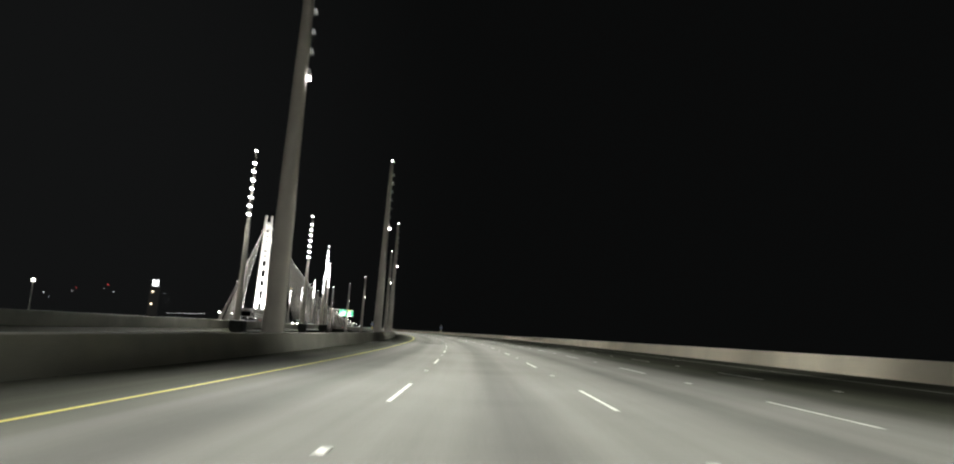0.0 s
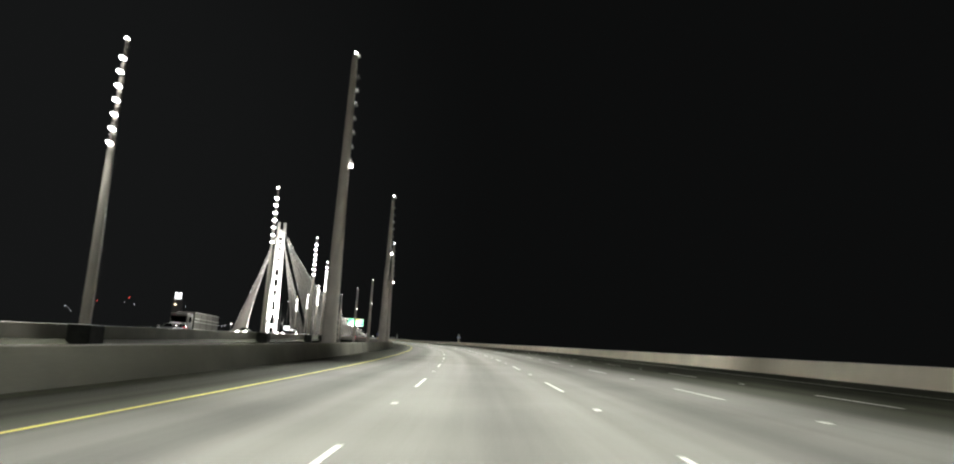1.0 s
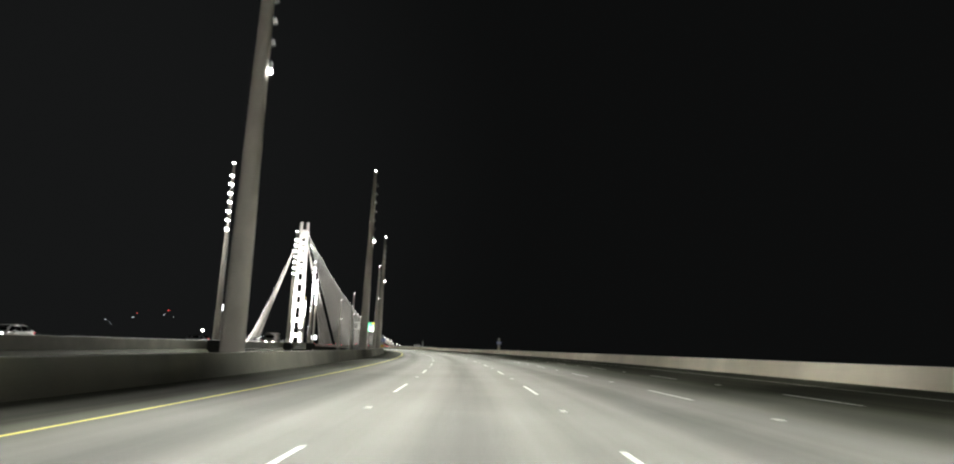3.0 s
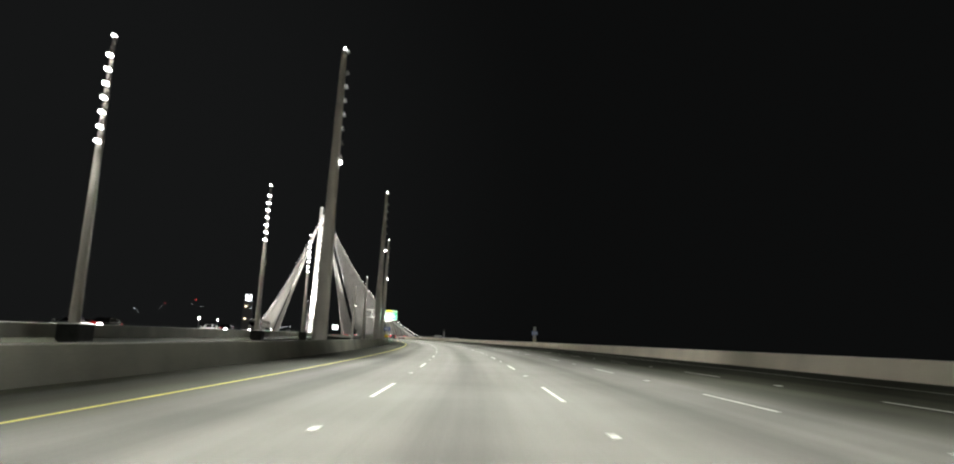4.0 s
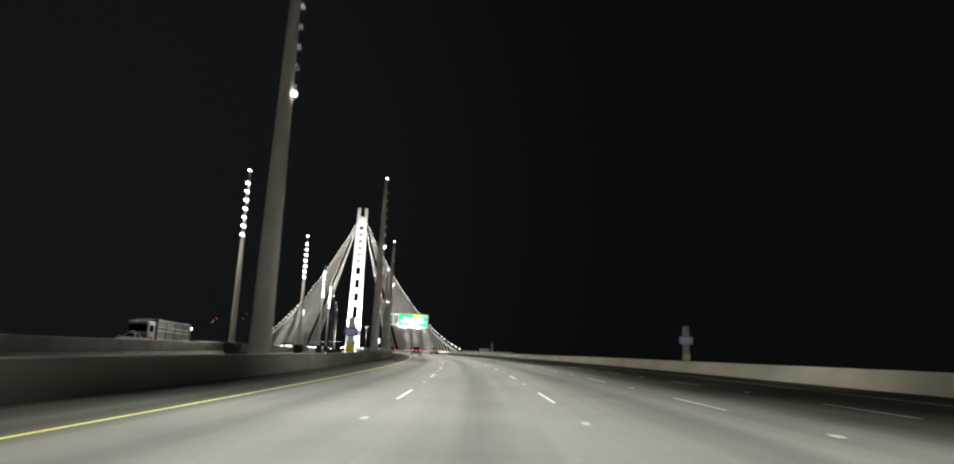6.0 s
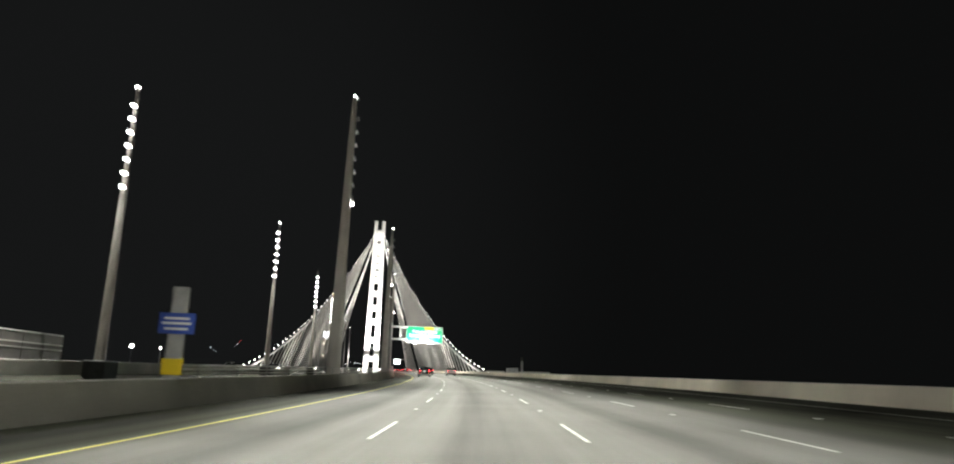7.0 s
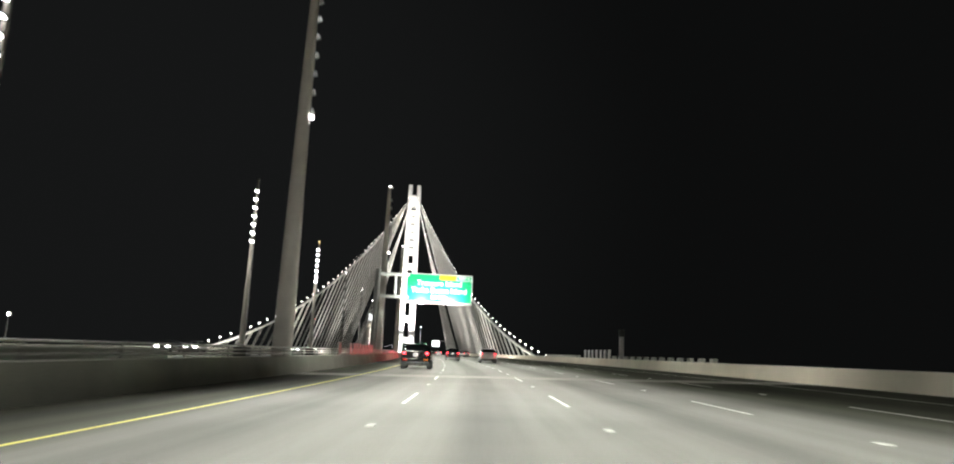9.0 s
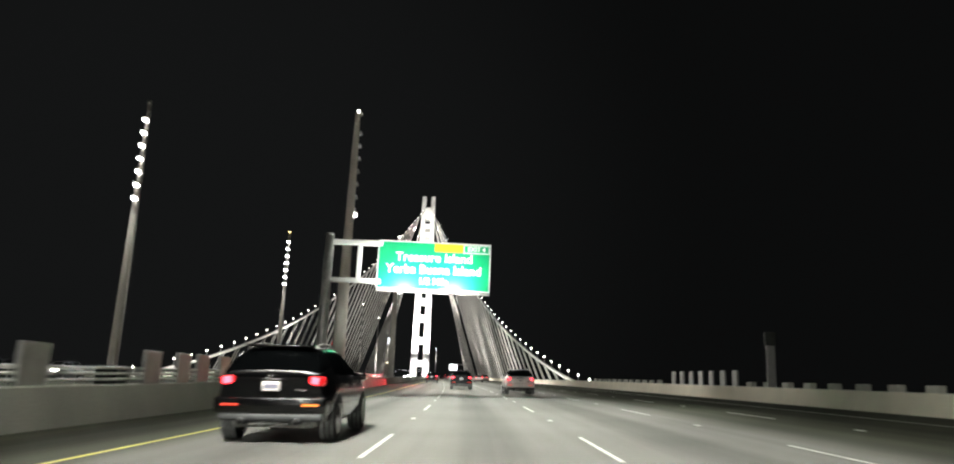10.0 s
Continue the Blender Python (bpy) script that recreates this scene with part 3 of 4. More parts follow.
M_RAILPAINT = material("white_rail_paint", (0.75, 0.75, 0.72), 0.4, 0, 0.06, 2, 30, 0.03)
rail = thing("pipe_railing", Matrix.Identity(4), "long steel pipe railing on the median barrier", "railing", kind="structure")
for z in (0.93, 1.06, 1.19):
    part("rail", pipe("rail_pipe", M_RAILPAINT, [at(x, -8.85, z) for x in np.arange(268, 440, 4)], 0.034, 8), rail)
for x in np.arange(270, 440, 4.0):
    part("rail_post", tube("rail_stanchion", M_STEEL, (0, 0, 0.8), (0, 0, 1.21), 0.04, 0.04, 6), rail, "", place(float(x), -8.85))

far_rail = thing("pipe_railing", Matrix.Identity(4), "open steel pipe railing of the opposite carriageway", "railing", kind="structure")
for z in (0.35, 0.68, 1.0):
    part("rail", pipe("far_rail_pipe", M_RAILPAINT, [at(x, -27.4, z + far_rise(x)) for x in np.arange(384, 700, 6)], 0.04, 6), far_rail)
for x in np.arange(384.2, 560, 4.0):
    part("rail_post", tube("far_rail_stanchion", M_STEEL, (0, 0, 0.0), (0, 0, 1.02), 0.05, 0.05, 6), far_rail, "", place(float(x), -27.4, far_rise(float(x))))

# expansion joint across the deck
joint = thing("expansion_joint", Matrix.Identity(4), "steel expansion joint set in pale concrete across the lanes", "expansion joint", kind="structure")
for s, w, m in ((350.6, 1.3, M_JOINTC), (352.3, 1.3, M_JOINTC), (351.45, 0.4, M_JOINT)):
    part("joint_strip", mesh("joint_strip", [at(s - w / 2, -8.4, 0.003), at(s - w / 2, 15.9, 0.003), at(s + w / 2, 15.9, 0.003), at(s + w / 2, -8.4, 0.003)], [(0, 1, 2, 3)], m), joint)

# ---- distance: dark shore with lights ----
M_HILL = material("dark_hill", (0.02, 0.025, 0.02), 0.9, 0, 0.2, 0.02, 0.2, 0)
M_CITY = material("city_light_warm", (1.0, 0.85, 0.6), emit=5.0)
M_CITYW = material("city_light_white", (0.95, 0.98, 1.0), emit=3.8)
M_CITYR = material("beacon_red", (1.0, 0.08, 0.06), emit=5.0)
# faint even glow put into the wall in place of its many small windows
M_BLDG = material("far_building_wall_glow", (1.0, 0.97, 0.9), emit=0.011)


def far(bearing, dist, z=0.0):
    a = radians(bearing)
    return Vector((-57 + dist * math.sin(a), -347 + dist * math.cos(a), z))


def far_tower():
    p = far(-5.97, 4500)
    t = thing("far_building", Matrix.Translation((p.x, p.y, -50)) @ pose(0, 0, 0, 0, 0, 6), "distant high-rise with a white lit crown", "building")
    part("wall", box("far_building_wall", M_BLDG, -26, -26, 0, 26, 26, 292), t)
    for x in (-11, 0, 11):
        part("lit_crown", box("far_building_crown", M_CITYW, x - 5, -27, 292 if x else 290, x + 5, -20, 326 if x else 318), t)
    for z in (110, 150):
        part("lit_window", box("far_building_window", M_CITY, -14, -27, z * 1.7, -6, -26, z * 1.7 + 7), t)


far_tower()
random.seed(5)
vs, fs = [], []
for i in range(60):
    b = -36 + i * 0.75
    h = 20 + 38 * math.exp(-((b + 2) / 6) ** 2) + 16 * noise.noise((i * 0.21, 0, 0)) + 6 * noise.noise((i * 0.9, 3, 0))
    for d, z in ((2750, -52), (2850, -50 + h * 0.8), (3200, -50 + h)):
        vs.append(far(b, d, z))
for i in range(59):
    for j in range(2):
        fs.append((i * 3 + j, i * 3 + 3 + j, i * 3 + 4 + j, i * 3 + 1 + j))
tagged(new("far_shore", mesh("far_shore", vs, fs, M_HILL, True)), "dark far shore hills at night", "hill", kind="structure")
city = thing("city_lights", Matrix.Identity(4), "scattered small lights on the far shore", "city lights", kind="stuff")
def light_points(name, mat, spots, label=""):
    """Small square lamps far off; spots: bearing, height and half size, all 2700 m away."""
    vs, fs = [], []
    for bearing, z, r in spots:
        c, k = far(bearing, 2700, z), len(vs)
        r *= 0.45
        vs += [c + Vector((-r, 0, -r)), c + Vector((r, 0, -r)), c + Vector((r, 0, r)), c + Vector((-r, 0, r))]
        fs.append((k, k + 1, k + 2, k + 3))
    part("light_points", mesh(name, vs, fs, mat), city, label)


light_points("city_points", M_CITY, [(random.uniform(-26, -1), random.uniform(-30, 8), random.uniform(0.8, 2.0)) for _ in range(60)])
light_points("city_points", M_CITYW, [(random.uniform(-26, -1), random.uniform(-30, 8), random.uniform(0.8, 2.0)) for _ in range(22)])
light_points("hill_lights", M_CITYW, ((-5.29, 118, 1.8), (-4.96, 101, 1.1), (-8.58, 111, 1.4), (-9.25, 118, 1.0), (-11.12, 104, 1.4), (-11.2, 100, 1.0), (-12.78, 91, 2.0), (-12.42, 77, 1.3), (-12.6, 84, 0.9), (-5.1, 92, 0.8)),
             "small white lights on the dark hill")
light_points("beacons", M_CITYR, ((-8.99, 133, 2.0), (-10.93, 115, 1.6)), "red beacons")
light_points("road_light_row", M_CITYW, [(-5.0 + 2.5 * i / 15, 55.0 + 8 * i / 15, 1.5) for i in range(16)], "even row of small road lights")

# lookout platform beside the opposite carriageway, with two floodlight posts
tagged(new("platform", sweep("platform", [(-72, -0.1), (-52.7, -0.1), (-52.7, -2.0), (-72, -2.0)], 404, 436, 8, M_DECKSIDE)),
       "plain concrete lookout platform beside the opposite carriageway", "platform", kind="structure")


def floodlight_post(s, u, h, r, label):
    p = thing("floodlight_post", place(s, u), label, "floodlight")
    part("post", tube("flood_post", M_STEEL, (0, 0, -0.1), (0, 0, h - 0.1), 0.09, 0.06, 8), p)
    hd = part("lamp_head", box("flood_head", M_FIX, -r - 0.08, 0.02, h - r - 0.05, r + 0.08, 0.25, h + r + 0.05, 0.04), p, "square floodlight head")
    part("lens", tube("flood_lens", M_FLOOD, (0, -0.04, h), (0, 0.02, h), r * 0.8, r * 0.8, 20), hd)


M_FLOOD = material("floodlight_white", (1.0, 0.97, 0.88), emit=30.0)
floodlight_post(418.9, -66.1, 5.2, 0.46, "thin post with a glaring white floodlight")
floodlight_post(90.5, -52.2, 5.3, 0.22, "grey post with a small white lamp on the outer barrier")
floodlight_post(418.3, -59.8, 4.8, 0.22, "thin post with a small white floodlight")

# distant lit message board over the road
vm = thing("message_board", place(880.0, 6.2), "lit white board over the far lanes of the bridge", "road sign")
part("board", box("message_board_panel", M_CITYW, -2.6, -0.2, 7.5, 2.6, 0.2, 11.4, 0.1), vm)
part("frame", box("message_board_frame", M_STEEL, -2.9, 0.2, 7.2, 2.9, 0.5, 11.7, 0.05), vm)
part("post", tube("message_board_post", M_STEEL, (10.4, 0.5, 0), (10.4, 0.5, 11.9), 0.3, 0.24, 8), vm)
part("arm", box("message_board_arm", M_STEEL, -2.9, 0.5, 11.3, 10.5, 0.8, 11.7), vm)

# lane dashes and ceramic markers
dash = box("lane_dash", M_WHITE, -0.04, -2.1, -0.01, 0.04, 2.1, 0.005)
dot = box("lane_marker", M_REFL, -0.06, -0.16, -0.01, 0.06, 0.16, 0.018, 0.008)
for li in range(1, 5):
    u = YEL + LANE * li
    for n in range(-4, 48):
        e = 13.4 + 14.70 * n - (0, 0, 0, 1.0, 2.0)[li]
        part("lane_dash", dash, deck, "", on_road(e - 2.1, u))
        part("lane_marker", dot, deck, "", on_road(e + 5.5, u))


# ---- vehicles ----
M_BLACKPAINT = material("black_car_paint", (0.003, 0.003, 0.0035), 0.2, 0.0, 0.05, 2, 40, 0, coat=1.0)
M_DARKPAINT = material("dark_grey_car_paint", (0.015, 0.016, 0.018), 0.25, 0.0, 0.05, 2, 40, 0, coat=1.0)
M_WHITEPAINT = material("white_car_paint", (0.75, 0.75, 0.74), 0.3, 0.0, 0.04, 2, 40, 0, coat=1.0)
M_SILVERPAINT = material("silver_car_paint", (0.4, 0.41, 0.42), 0.3, 0.4, 0.04, 2, 40, 0, coat=1.0)
for paint_ in (M_BLACKPAINT, M_DARKPAINT):
    paint_.node_tree.nodes["Principled BSDF"].inputs["Specular IOR Level"].default_value = 0.3
    paint_.node_tree.nodes["Principled BSDF"].inputs["Coat Weight"].default_value = 0.55
    paint_.node_tree.nodes["Principled BSDF"].inputs["Coat Roughness"].default_value = 0.04
M_GLASS = material("dark_tinted_glass", (0.0015, 0.0018, 0.002), 0.05, 0.0, 0.02, 1, 10, 0, coat=0.5)
M_SIDEGLASS = material("dark_side_glass", (0.0015, 0.0018, 0.002), 0.3, 0.0, 0.02, 1, 10, 0)
M_SIDEGLASS.node_tree.nodes["Principled BSDF"].inputs["Specular IOR Level"].default_value = 0.0
M_TYRE = material("tyre_rubber", (0.02, 0.02, 0.02), 0.85, 0, 0.2, 8, 60, 0.2)
M_TREAD = material("dusty_tyre_tread", (0.30, 0.31, 0.32), 0.85, 0, 0.2, 8, 60, 0.2)
M_RIM = material("alloy_rim", (0.7, 0.7, 0.7), 0.35, 0.35, 0.08, 5, 40, 0)
M_CLAD = material("grey_bumper_plastic", (0.11, 0.115, 0.12), 0.5, 0.1, 0.1, 4, 50, 0.05)
M_UNDER = material("dusty_underbody", (0.3, 0.3, 0.29), 0.8, 0.0, 0.3, 5, 40, 0.2)
M_CHROME = material("chrome_trim", (0.75, 0.75, 0.75), 0.12, 1.0, 0.03, 5, 40, 0)
M_TAIL = material("tail_lamp_lit", (1.0, 0.034, 0.05), emit=14.0)
M_TAILRIM = material("tail_lamp_red_lens", (0.9, 0.008, 0.016), emit=0.3)
# emission on the reflectors imitates headlamp light that they throw back
M_TAILLOW = material("dim_red_glow", (1.0, 0.06, 0.03), emit=1.1)
M_AMBER = material("amber_reflector_glow", (1.0, 0.26, 0.04), emit=1.5)
M_HEAD = material("headlamp_lit", (1.0, 0.97, 0.9), emit=26.0)
M_PLATE = material("number_plate_white", (0.85, 0.82, 0.78), 0.5, 0, 0.03, 8, 60, 0)
M_BAR = material("plate_bar_dark", (0.2, 0.2, 0.26), 0.6, 0, 0.05, 5, 40, 0)


def smoothstep(a, b, x):
    t = min(1.0, max(0.0, (x - a) / (b - a)))
    return t * t * (3 - 2 * t)


class Shape:
    """Outer skin of a car: y from the rear bumper forward, v from sill (0) over belt (0.5) to the roof's middle (1)."""

    def __init__(self, top, length, width, belt, sill):
        self.top, self.length, self.width, self.belt, self.sill = top, length, width, belt, sill
        self.roof = max(z for _, z in top)

    def ztop(self, y):
        return float(np.interp(y, [p[0] for p in self.top], [p[1] for p in self.top]))

    def point(self, y, v, out=0.0):
        L = self.length
        zt = self.ztop(y)
        w = self.width / 2
        w *= 1 - 0.10 * (1 - smoothstep(0, 0.5, y)) - 0.16 * smoothstep(L - 0.9, L, y)
        tuck = 1 - 0.055 * (1 - smoothstep(0.1, 1.0, y))
        belt = min(self.belt + 0.03 * smoothstep(0.2, 1.5, 2 - y), zt - 0.03)
        k = smoothstep(0.0, self.roof - self.belt, zt - belt)
        rf = 0.93 - 0.25 * k
        pts = [(w * 0.93, self.sill), (w * 0.995, self.sill + 0.18), (w, self.sill + 0.34), (w * 0.985 * tuck, belt - 0.10), (w * 0.96 * tuck, belt),
               (w * tuck * (0.96 + rf) / 2 + 0.02 * k, belt + (zt - belt) * 0.50), (w * rf, zt - 0.05 - 0.05 * k), (w * rf * 0.72, zt - 0.015), (0.0, zt)]
        vs = [0, 0.13, 0.27, 0.42, 0.5, 0.64, 0.79, 0.88, 1.0]
        x = float(np.interp(v, vs, [p[0] for p in pts]))
        z = float(np.interp(v, vs, [p[1] for p in pts]))
        if out:
            x += out * (1 if x > 0 else 0)
            z += out * (0.9 if v > 0.6 else 0.0)
        return Vector((x, y, z))

    def skin(self, name, mat):
        ys = sorted(set([p[0] for p in self.top] + [0.02, 0.06, 0.25, self.length - 0.05, self.length] + list(np.linspace(0.0, self.length, 26))))
        vv = [0, 0.07, 0.13, 0.2, 0.27, 0.35, 0.42, 0.47, 0.5, 0.57, 0.64, 0.72, 0.79, 0.84, 0.88, 0.94, 1.0]
        vs, fs = [], []
        n = len(vv) * 2 - 1
        for y in ys:
            right = [self.point(y, v) for v in vv]
            vs += right + [Vector((-p.x, p.y, p.z)) for p in reversed(right[:-1])]
        for i in range(len(ys) - 1):
            for j in range(n - 1):
                fs.append((i * n + j, i * n + j + 1, (i + 1) * n + j + 1, (i + 1) * n + j))
            fs.append((i * n, (i + 1) * n, (i + 1) * n + n - 1, i * n + n - 1))
        fs += [tuple(range(n)), tuple(range((len(ys) - 1) * n + n - 1, (len(ys) - 1) * n - 1, -1))]
        me = mesh(name, vs, fs, mat, True)
        bm = bmesh.new()
        bm.from_mesh(me)
        bmesh.ops.recalc_face_normals(bm, faces=bm.faces)
        for e in bm.edges:
            if len(e.link_faces) == 2 and e.link_faces[0].normal.angle(e.link_faces[1].normal, 0) > 0.7:
                e.smooth = False
        bm.to_mesh(me)
        bm.free()
        return me

    def patch(self, name, mat, y0, y1, v0, v1, side, out=0.008, ny=8, nv=6, slant0=0.0, slant1=0.0):
        """A pane that lies on the skin; side +1, -1, or 0 for one that spans the middle."""
        vs, fs = [], []
        cols = []
        if side == 0:
            h = [v0 + (1 - v0) * j / nv for j in range(nv + 1)]
            cols = [(v, 1) for v in h] + [(v, -1) for v in reversed(h[:-1])]
        else:
            cols = [(v0 + (v1 - v0) * j / nv, side) for j in range(nv + 1)]
        m = len(cols)
        for i in range(ny + 1):
            for v, sd in cols:
                a = (v - v0) / max(1e-6, (v1 - v0))
                y = (y0 + slant0 * a) + ((y1 + slant1 * a) - (y0 + slant0 * a)) * i / ny
                p = self.point(y, v, out)
                vs.append((p.x * sd, p.y - (out if side == 0 else 0), p.z))
        for i in range(ny):
            for j in range(m - 1):
                fs.append((i * m + j, i * m + j + 1, (i + 1) * m + j + 1, (i + 1) * m + j))
        return mesh(name, vs, fs, mat, True)


def ring_mesh(name, mat, profile, n=28):
    """A solid turned about the x axis from (x, r) pairs."""
    vs, fs = [], []
    m = len(profile)
    for i in range(n):
        t = 2 * math.pi * i / n
        for x, r in profile:
            vs.append((x, r * math.cos(t), r * math.sin(t)))
    for i in range(n):
        for j in range(m - 1):
            a, b = i * m, ((i + 1) % n) * m
            fs.append((a + j, b + j, b + j + 1, a + j + 1))
    return mesh(name, vs, fs, mat, True)


def wheel(parent, x, y, r, w):
    """A wheel with tread, sidewall, rim and spokes; x is its outer face."""
    k = 1 if x > 0 else -1
    wh = part("wheel", ring_mesh("tyre", M_TYRE, [(-w, r * 0.66), (-w, r * 0.93), (-w + 0.03, r), (-0.03, r), (0, r * 0.93), (0.01, r * 0.72), (-0.03, r * 0.66)]), parent, "",
              Matrix.Translation((x, y, r)) @ pose(0, 0, 0, 0, 0, 0 if k > 0 else 180))
    part("tread", ring_mesh("tread", M_TREAD, [(-w + 0.02, r * 1.004), (-w * 0.68, r * 1.008), (-w * 0.66, r * 0.985), (-w * 0.62, r * 0.985), (-w * 0.6, r * 1.008), (-w * 0.36, r * 1.008),
                                              (-w * 0.34, r * 0.985), (-w * 0.3, r * 0.985), (-w * 0.28, r * 1.008), (-0.02, r * 1.004)]), wh)
    part("rim", ring_mesh("rim", M_RIM, [(-w, r * 0.68), (-0.06, r * 0.60), (-0.01, r * 0.70), (0.012, r * 0.69), (-0.05, r * 0.58), (-0.09, r * 0.55)]), wh)
    for i in range(6):
        part("spoke", box("spoke", M_RIM, -0.06, -r * 0.07, r * 0.08, -0.015, r * 0.07, r * 0.62, 0.008), wh, "", pose(0, 0, 0, 60 * i, 0, 0))
    part("hub", ring_mesh("hub", M_RIM, [(-0.08, r * 0.16), (0.0, r * 0.14), (0.01, 0.001)], 16), wh)
    part("brake_disc", ring_mesh("disc", M_UNDER, [(-0.10, 0.02), (-0.10, r * 0.5), (-0.14, r * 0.5)], 20), wh)


def arch(parent, shape, side, y, r):
    """Wheel opening with a lip, its shade a flat dark plate."""
    vs, fs = [], []
    n = 16
    for i in range(n + 1):
        t = math.pi * i / n
        for rr in (r * 1.17, r * 1.10):
            yy, zz = y + rr * math.cos(t), r + rr * math.sin(t)
            x = shape.point(min(max(yy, 0.01), shape.length), 0.27).x + 0.012
            vs.append((side * x, yy, max(zz, 0.2)))
        vs.append((side * 0.45, vs[-1][1], vs[-1][2]))
    for i in range(n):
        for j in range(2):
            fs.append((i * 3 + j, i * 3 + 3 + j, i * 3 + 4 + j, i * 3 + 1 + j))
    part("wheel_arch", mesh("wheel_arch", vs, fs, M_CLAD), parent)
    # flat dark plate on the skin imitates the shaded opening behind the tyre
    vs, fs = [], []
    for i in range(n + 1):
        t = math.pi * i / n
        yy, zz = y + r * 1.10 * math.cos(t), r + r * 1.10 * math.sin(t)
        vs.append((side * (shape.point(min(max(yy, 0.01), shape.length), 0.27).x + 0.006), yy, max(zz, 0.2)))
    fs.append(tuple(range(n + 1)))
    part("wheel_well_shade", mesh("wheel_well_shade", vs, fs, M_TYRE), parent)


def suv(m, label, paint, lit=True, amber=False, group="traffic ahead", detail=True, kind_name="suv", top=None, width=1.93, wheel_r=0.375, belt=1.06, sill=0.36, length=4.75, plate_z=0.93):
    top = top or [(0.0, 1.12), (0.02, 1.18), (0.07, 1.24), (0.30, 1.45), (0.46, 1.55), (0.70, 1.62), (1.3, 1.66), (2.0, 1.665), (2.5, 1.62), (2.95, 1.42), (3.45, 1.12), (3.8, 1.06), (4.4, 0.93), (4.68, 0.78), (4.75, 0.60)]
    sh = Shape(top, length, width, belt, sill)
    c = thing(kind_name, m, label, "car", group)
    body = part("body", sh.skin("car_body", paint), c)
    y_hatch = [p[0] for p in top if p[1] < sh.roof - 0.03]
    hy1 = max(y for y in y_hatch if y < length / 2)
    part("rear_window", sh.patch("rear_window", M_GLASS, 0.03 if kind_name == "suv" else hy1 * 0.45, hy1 + 0.02, 0.62, 1.0, 0), body)
    part("windscreen", sh.patch("windscreen", M_GLASS, length * 0.55, length * 0.715, 0.60, 1.0, 0), body)
    for side in (1, -1):
        for y0, y1, a, b in ((0.72, 1.02, 0.10, 0.06), (1.12, 1.92, 0.0, 0.0), (2.02, length * 0.66, 0.0, -0.45)):
            part("side_window", sh.patch("side_window", M_SIDEGLASS, y0, y1, 0.53, 0.775, side, 0.008, 6, 5, a, b), body)
    ax_r, ax_f = 0.88, length - 0.93
    for side in (1, -1):
        for y in (ax_r, ax_f):
            x = sh.point(y, 0.2).x + 0.02
            arch(body, sh, side, y, wheel_r)
            wheel(c, side * x, y, wheel_r, 0.28)
    part("underbody", box("underbody", M_UNDER, -width * 0.36, 0.25, 0.24, width * 0.36, length - 0.4, sill + 0.05, 0.04), c)
    # rear bumper with grey lower panel
    w = width / 2
    part("bumper", box("bumper", paint, -w * 0.965, -0.045, 0.485, w * 0.965, 0.32, 0.74, 0.045, 4), c)
    part("lower_bumper", box("lower_bumper", M_CLAD, -w * 0.90, -0.03, sill - 0.005, w * 0.90, 0.35, 0.49, 0.055, 4), c, "grey lower bumper panel")
    part("plate_recess", box("plate_recess", M_CHROME, -0.30, -0.03, plate_z + 0.10, 0.30, 0.10, plate_z + 0.122, 0.012, 2), c, "chrome strip above the number plate")
    pl = part("number_plate", box("number_plate", M_PLATE, -0.145, -0.05, plate_z - 0.085, 0.145, 0.0, plate_z + 0.07, 0.008), c, "white number plate")
    part("writing_bar", box("plate_bar", M_BAR, -0.115, -0.054, plate_z - 0.045, 0.115, -0.05, plate_z + 0.03), pl)
    for side in (1, -1):
        x0 = side * w * 0.68
        tl = part("tail_lamp", box("tail_lamp_shell", M_TAILRIM, -0.19, -0.04, -0.075, 0.19, 0.20, 0.075, 0.045, 3), c, "red tail lamp, lit",
                  Matrix.Translation((x0, 0.03, 1.03)) @ pose(0, 0, 0, 0, side * 8, -side * 14))
        part("lit_lens", box("tail_lamp_lens", M_TAIL if lit else M_TAILLOW, (0.02 if side > 0 else -0.155), -0.05, -0.055, (0.155 if side > 0 else -0.02), -0.03, 0.055, 0.01, 2), tl)
        part("reflector", box("reflector", M_TAILLOW if side < 0 or not amber else M_AMBER, side * w * 0.69 - 0.14, -0.06, 0.606, side * w * 0.69 + 0.14, -0.04, 0.636, 0.008), c)
        part("side_mirror", box("side_mirror", paint, side * (w + 0.03) - 0.11, 3.02, 1.02, side * (w + 0.03) + 0.13, 3.2, 1.19, 0.05, 2), c)
        if detail:
            part("exhaust_tip", tube("exhaust_tip", M_CLAD, (side * 0.46, -0.10, 0.36), (side * 0.46, 0.3, 0.36), 0.062, 0.062, 14), c)
            # black disc on the capped pipe imitates the shade inside it
            part("bore_shade", tube("exhaust_bore_shade", M_TYRE, (side * 0.46, -0.104, 0.36), (side * 0.46, -0.098, 0.36), 0.05, 0.05, 14), c)
            part("roof_rail", pipe("roof_rail", M_STEEL, [sh.point(y, 0.84) + Vector((0, 0, dz)) if side > 0 else Vector((-sh.point(y, 0.84).x, y, sh.point(y, 0.84).z + dz))
                                                          for y, dz in ((0.72, 0.0), (0.85, 0.055), (1.4, 0.065), (2.0, 0.06), (2.25, 0.0))], 0.022, 8), c)
